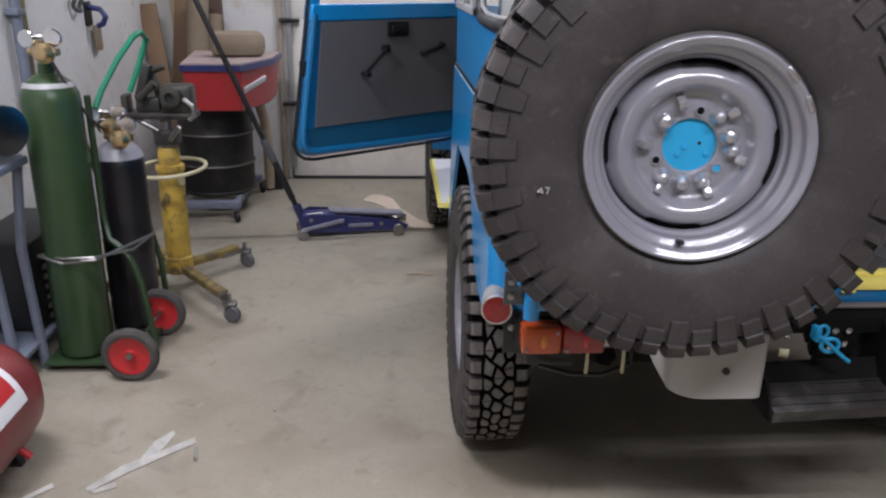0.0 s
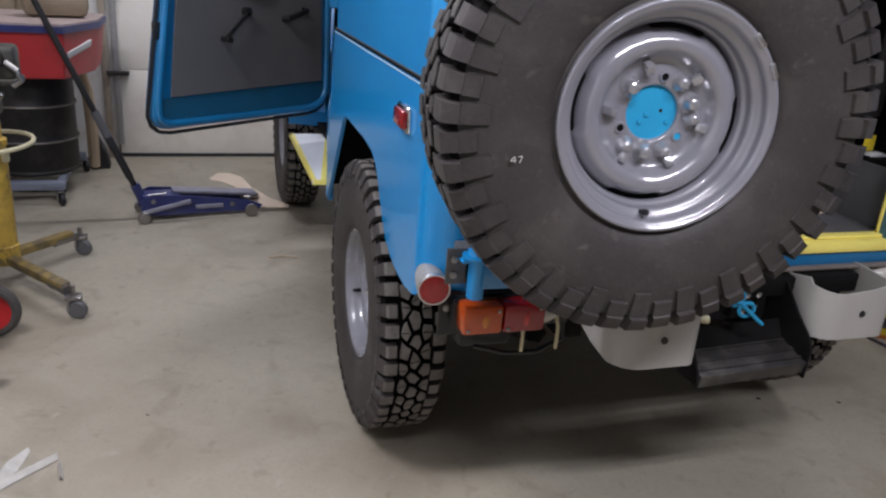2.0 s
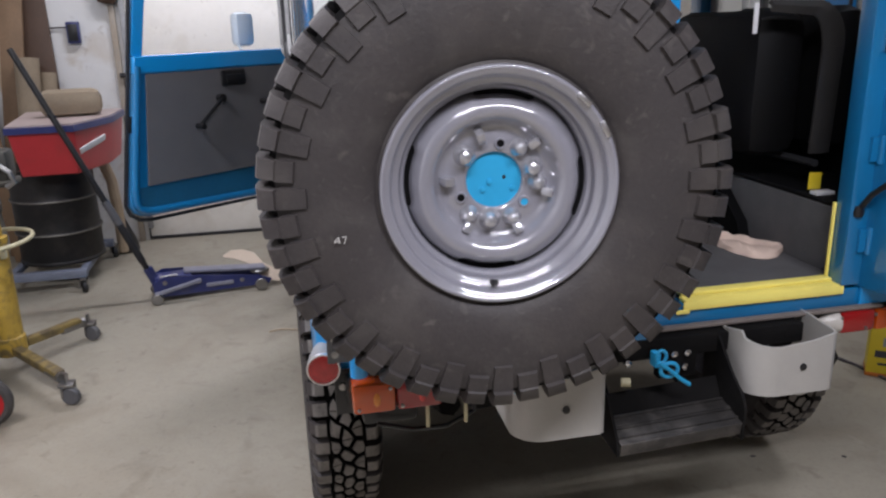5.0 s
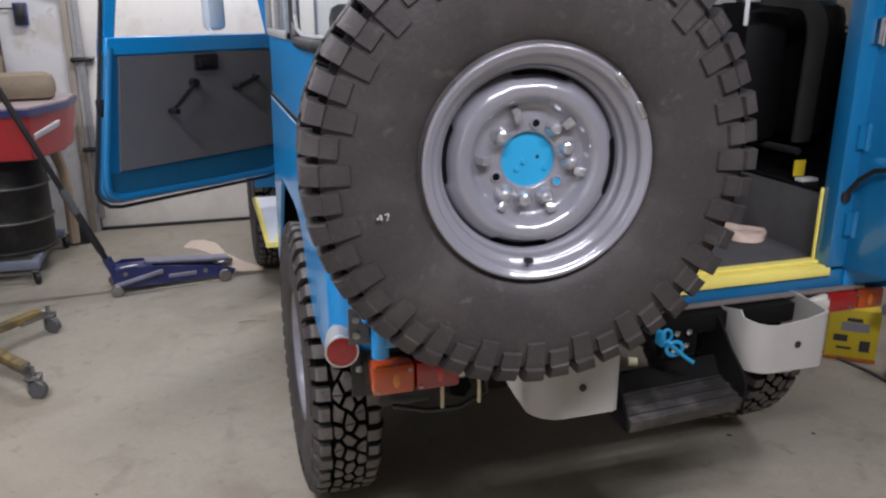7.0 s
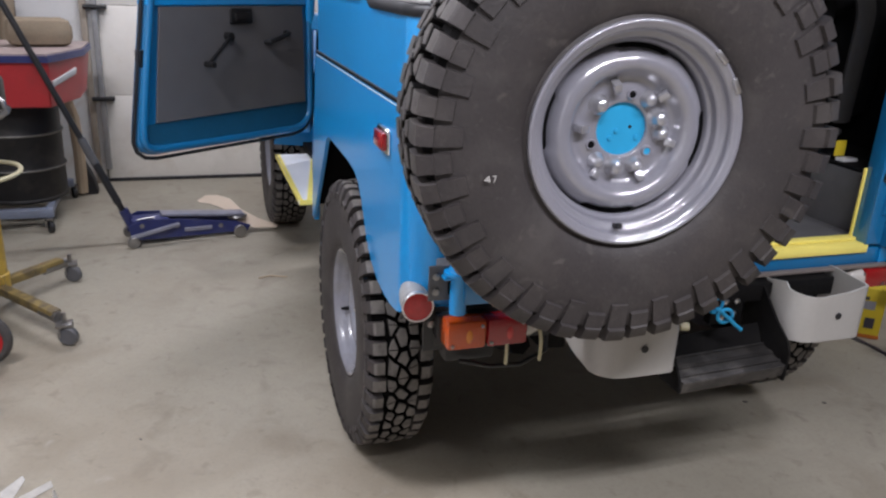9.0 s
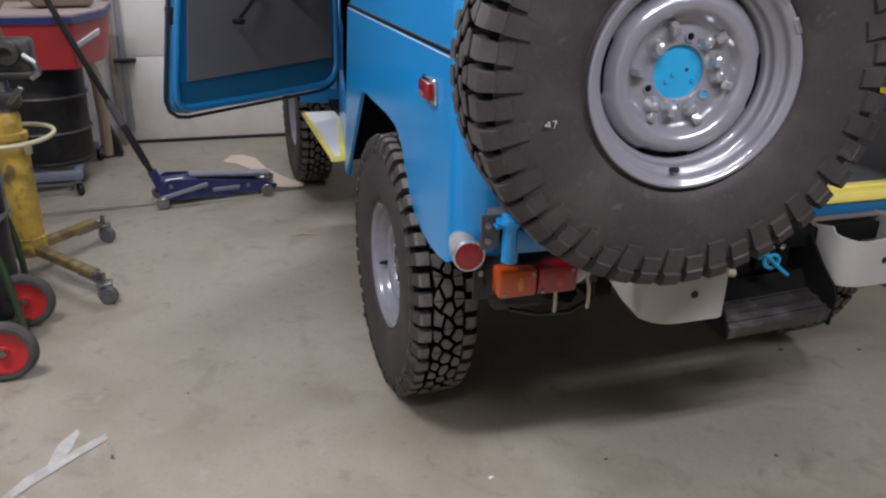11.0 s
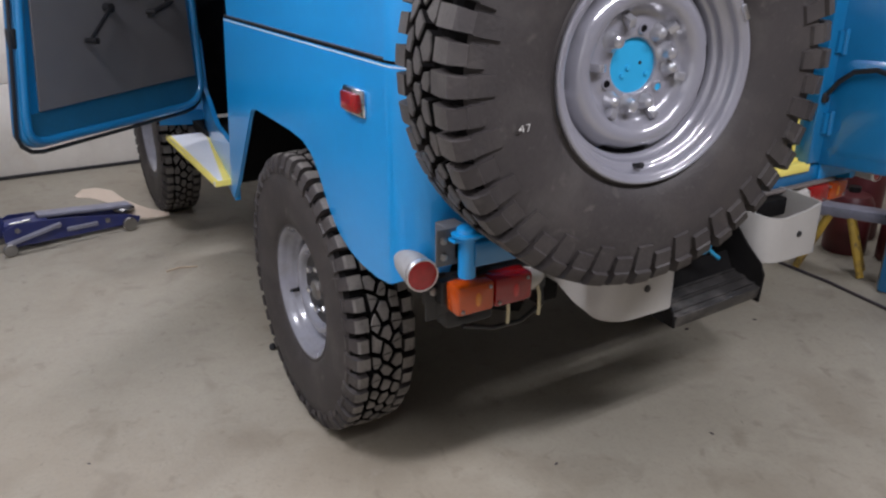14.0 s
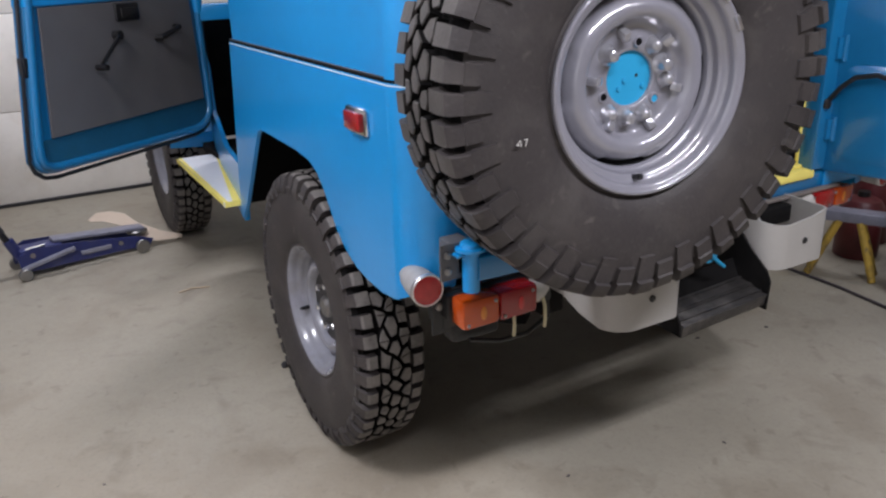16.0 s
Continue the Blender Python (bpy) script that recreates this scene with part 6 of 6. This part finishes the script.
part("base_plate", Geo().box((-2.76, 0.96, 0.10), (-2.44, 1.80, 0.12), bevel=0.004), STEEL_BLUE, wd)
bg = thing("bench_grinder", "teal machine with a bright metal wheel guard on the stand", "bench grinder")
part("body", Geo().rod((-2.66, 1.10, 0.97), (-2.40, 1.10, 0.97), 0.065, 24).box((-2.60, 1.04, 0.862), (-2.46, 1.16, 0.93), bevel=0.01), TEAL, bg)
part("guard", Geo().lathe([(0, -0.02), (0.085, -0.02), (0.09, -0.012), (0.09, 0.012), (0.085, 0.02), (0, 0.02)], 24, Matrix.Translation((-2.385, 1.08, 0.975)) @ Matrix.Rotation(radians(-30), 4, "Z") @ RY), CHROME, bg, "bright metal guard")

at = thing("air_tank", "dull red horizontal air compressor tank with a white label", "air tank")
part("shell", Geo().lathe([(0, -0.66), (0.10, -0.65), (0.165, -0.61), (0.195, -0.55), (0.20, -0.48), (0.20, 0.48), (0.195, 0.55), (0.165, 0.61), (0.10, 0.65), (0, 0.66)], 40, Matrix.Translation((-2.36, 0.06, 0.225)) @ RX), TANK, at)
lab = []
for k in range(7):
    a = radians(12 + k * 9)
    lab.append([(-2.36 + 0.2015 * math.cos(a), y - 0.11, 0.225 + 0.2015 * math.sin(a)) for y in (0.30, 0.42, 0.54, 0.62)])
part("label", Geo().sheet(lab), LABEL, at, "white label")
lab = []
for k in range(3):
    a = radians(26 + k * 9)
    lab.append([(-2.36 + 0.2025 * math.cos(a), y - 0.11, 0.225 + 0.2025 * math.sin(a)) for y in (0.33, 0.45, 0.59)])
part("label_band", Geo().sheet(lab), RED, at, "red print band")
for y in (-0.25, 0.55):
    part("foot", Geo().prism([(-2.50, 0.0), (-2.24, 0.0), (-2.28, 0.10), (-2.46, 0.10)], y, y + 0.03, Matrix(((1, 0, 0, 0), (0, 0, 1, 0), (0, 1, 0, 0), (0, 0, 0, 1)))), BLACK, at)
part("drain_cock", Geo().rod((-2.21, 0.50, 0.10), (-2.18, 0.50, 0.07), 0.012), RED, at)

for nm, pts, w, z, lb in (("plastic_strip", ((-2.02, 0.40), (-1.94, 0.50), (-1.85, 0.585), (-1.755, 0.655)), 0.013, 0.02, "crumpled white plastic strip on the concrete"), ("paper_scrap", ((-1.90, 0.555), (-1.875, 0.63), (-1.84, 0.71)), 0.022, 0.02, "torn thin grey-white scrap on the concrete"), ("paper_scrap", ((-1.745, 0.62), (-1.73, 0.55)), 0.022, 0.015, "torn thin grey-white scrap on the concrete"), ("paper_scrap", ((-2.20, 0.36), (-2.13, 0.43)), 0.022, 0.012, "torn thin grey-white scrap on the concrete"), ("paper_scrap", ((-2.0, 0.395), (-1.94, 0.425)), 0.02, 0.014, "torn thin grey-white scrap on the concrete")):
    rows = []
    for i, (x, y) in enumerate((x + 0.03, y + 0.01) for x, y in pts):
        k = 0.25 if i in (0, len(pts) - 1) else 1.0
        rows.append([(x - w * k, y + w * k * 0.5, 0.003), (x - w * k * 0.3, y + w * k * 0.2, 0.004 + z * (0.6 + 0.4 * (i % 2))), (x + w * k * 0.3, y, 0.004 + z * 0.4), (x + w * k, y - w * k * 0.5, 0.003)])
    whole(nm, Geo().sheet(rows), SCRAP, lb, "paper scrap", "scraps on the floor", solid=0.0012)
whole("twig", Geo().tube([(-0.99, 2.20, 0.004), (-0.93, 2.215, 0.006), (-0.85, 2.19, 0.004)], 0.0035, 6), PALE_WOOD, "thin pale sliver of wood on the floor", "sliver")
whole("rubber_clod", Geo().lathe([(0, 0.0), (0.013, 0.002), (0.016, 0.010), (0.009, 0.022), (0, 0.025)], 7, Matrix.Translation((-0.80, 1.25, 0))), SEAL, "small dark rubber clod beside the tyre", "clod")

# ---- beyond the open rear door ----
bx = thing("oil_carton", "yellow carton with dark print and an orange lower edge", "carton")
BM = Matrix.Translation((1.60, 1.01, 0)) @ Matrix.Rotation(radians(-38), 4, "Z")
part("body", Geo().box((-0.10, -0.06, 0.0), (0.10, 0.06, 0.24), BM, bevel=0.004), BOX_YELLOW, bx)
part("lower_edge", Geo().box((-0.102, -0.062, 0.001), (0.102, 0.062, 0.018), BM, bevel=0.002), BOX_ORANGE, bx, "orange lower edge")
for x0, x1, z0, z1, mt in ((-0.05, 0.06, 0.14, 0.18, INK_GREY), (-0.03, 0.03, 0.185, 0.20, INK), (-0.075, -0.02, 0.09, 0.12, INK), (0.03, 0.07, 0.05, 0.10, INK), (-0.06, 0.0, 0.055, 0.065, INK)):
    part("print_bar", Geo().box((x0, -0.0625, z0), (x1, -0.0605, z1), BM), mt, bx, "")
so = thing("low_work_stool", "low stool with pale grey beam and yellow splayed legs", "stool")
ST = frame_axes((1.72, 0.54, 0), (0.485, -0.874, 0))
part("beam", Geo().box((-0.34, 0.0, 0.265), (0.22, 0.09, 0.315), ST, bevel=0.01), JACK_GREY, so, "pale lilac-grey beam")
for x0, x1 in ((-0.17, -0.27), (-0.085, 0.0)):
    for y0, y1 in ((0.015, -0.005), (0.075, 0.10)):
        part("leg", Geo().rod(ST @ Vector((x0, y0, 0.27)), ST @ Vector((x1, y1, 0.004)), 0.017, 8), YELLOW, so, "yellow leg")
for u, v, h in ((-0.10, 0.36, 0.30), (0.14, 0.34, 0.27), (-0.07, 0.62, 0.44)):
    x, y, _ = ST @ Vector((u, v, 0))
    cn = thing("red_canister", "round red canister, darkened for shade, standing behind the stool", "canister", "red canisters")
    part("body", Geo().lathe([(0, 0), (0.095, 0), (0.10, 0.01), (0.10, h - 0.05), (0.08, h - 0.015), (0.03, h), (0, h)], 24, Matrix.Translation((x, y, 0))), SHADED_RED, cn)
    part("cap", Geo().lathe([(0.028, h - 0.002), (0.028, h + 0.025), (0, h + 0.027)], 16, Matrix.Translation((x, y, 0))), BLACK, cn, "black cap")
bc = thing("blue_panel", "blue painted sheet panel with rounded edges standing on the floor", "panel")
part("sheet", Geo().box((0, -0.03, 0.0), (0.55, 0.03, 0.50), frame_axes((1.655, 0.425, 0), (0.485, -0.874, 0)), bevel=0.022), BLUE_SHADED, bc)
whole("power_cable", Geo().tube([(1.28, 1.75, 0.007), (1.42, 1.36, 0.007), (1.505, 1.13, 0.007), (1.55, 0.85, 0.007), (1.545, 0.58, 0.007), (1.50, 0.25, 0.007), (1.40, -0.1, 0.007)], 0.007, 6), CABLE, "dark power cable lying on the concrete", "cable")
rows = []
for i in range(15):
    u = i / 14
    ends = min(1.0, 3 * u + 0.4) * (1 - u) ** 0.9
    near = Vector((0.385, 0.47)).lerp(Vector((0.40, 0.215)), u).lerp(Vector((0.40, 0.215)).lerp(Vector((0.531, 0.375)), u), u)
    far = Vector((0.41, 0.56)).lerp(Vector((0.50, 0.50)), u).lerp(Vector((0.50, 0.50)).lerp(Vector((0.533, 0.388)), u), u)
    row = []
    for v, h in enumerate((0.0, 0.022, 0.032, 0.034, 0.030, 0.026, 0.006, 0.006, 0.034, 0.030)):
        x, y = near.lerp(far, (v / 9) ** 1.15)
        row.append((x + 0.003 * math.sin(i * 1.9 + v), y, 0.8195 + h * (0.15 + 0.85 * ends) * (0.8 + 0.2 * math.sin(i * 1.3 + v * 0.6)) + (0.012 * u ** 3 if v else 0)))
    rows.append(row)
whole("cloth_rag", Geo().sheet(rows), CLOTH, "crumpled pale pink cloth rag on the load floor", "rag", solid=0.003)

# small grit and chips lying on the concrete
for x, y, r, mt in ((0.66, 0.58, 0.007, CABLE), (0.96, 0.50, 0.006, CABLE), (-0.31, 0.17, 0.005, CABLE), (0.20, 0.045, 0.005, CABLE), (-0.67, 0.185, 0.006, PAPER), (-1.49, 0.86, 0.004, CABLE)):
    whole("floor_chip", Geo().lathe([(0, 0.0), (r, 0.001), (r * 1.1, r * 0.35), (r * 0.5, r * 0.75), (0, r * 0.8)], 7, Matrix.Translation((x, y, 0)) @ Matrix.Rotation(x * 9, 4, "Z") @ Matrix.Diagonal((1.5, 0.8, 1, 1))), mt, "small chip of dirt lying on the concrete" if mt is CABLE else "small pale chip lying on the concrete", "chip", "chips on the floor")
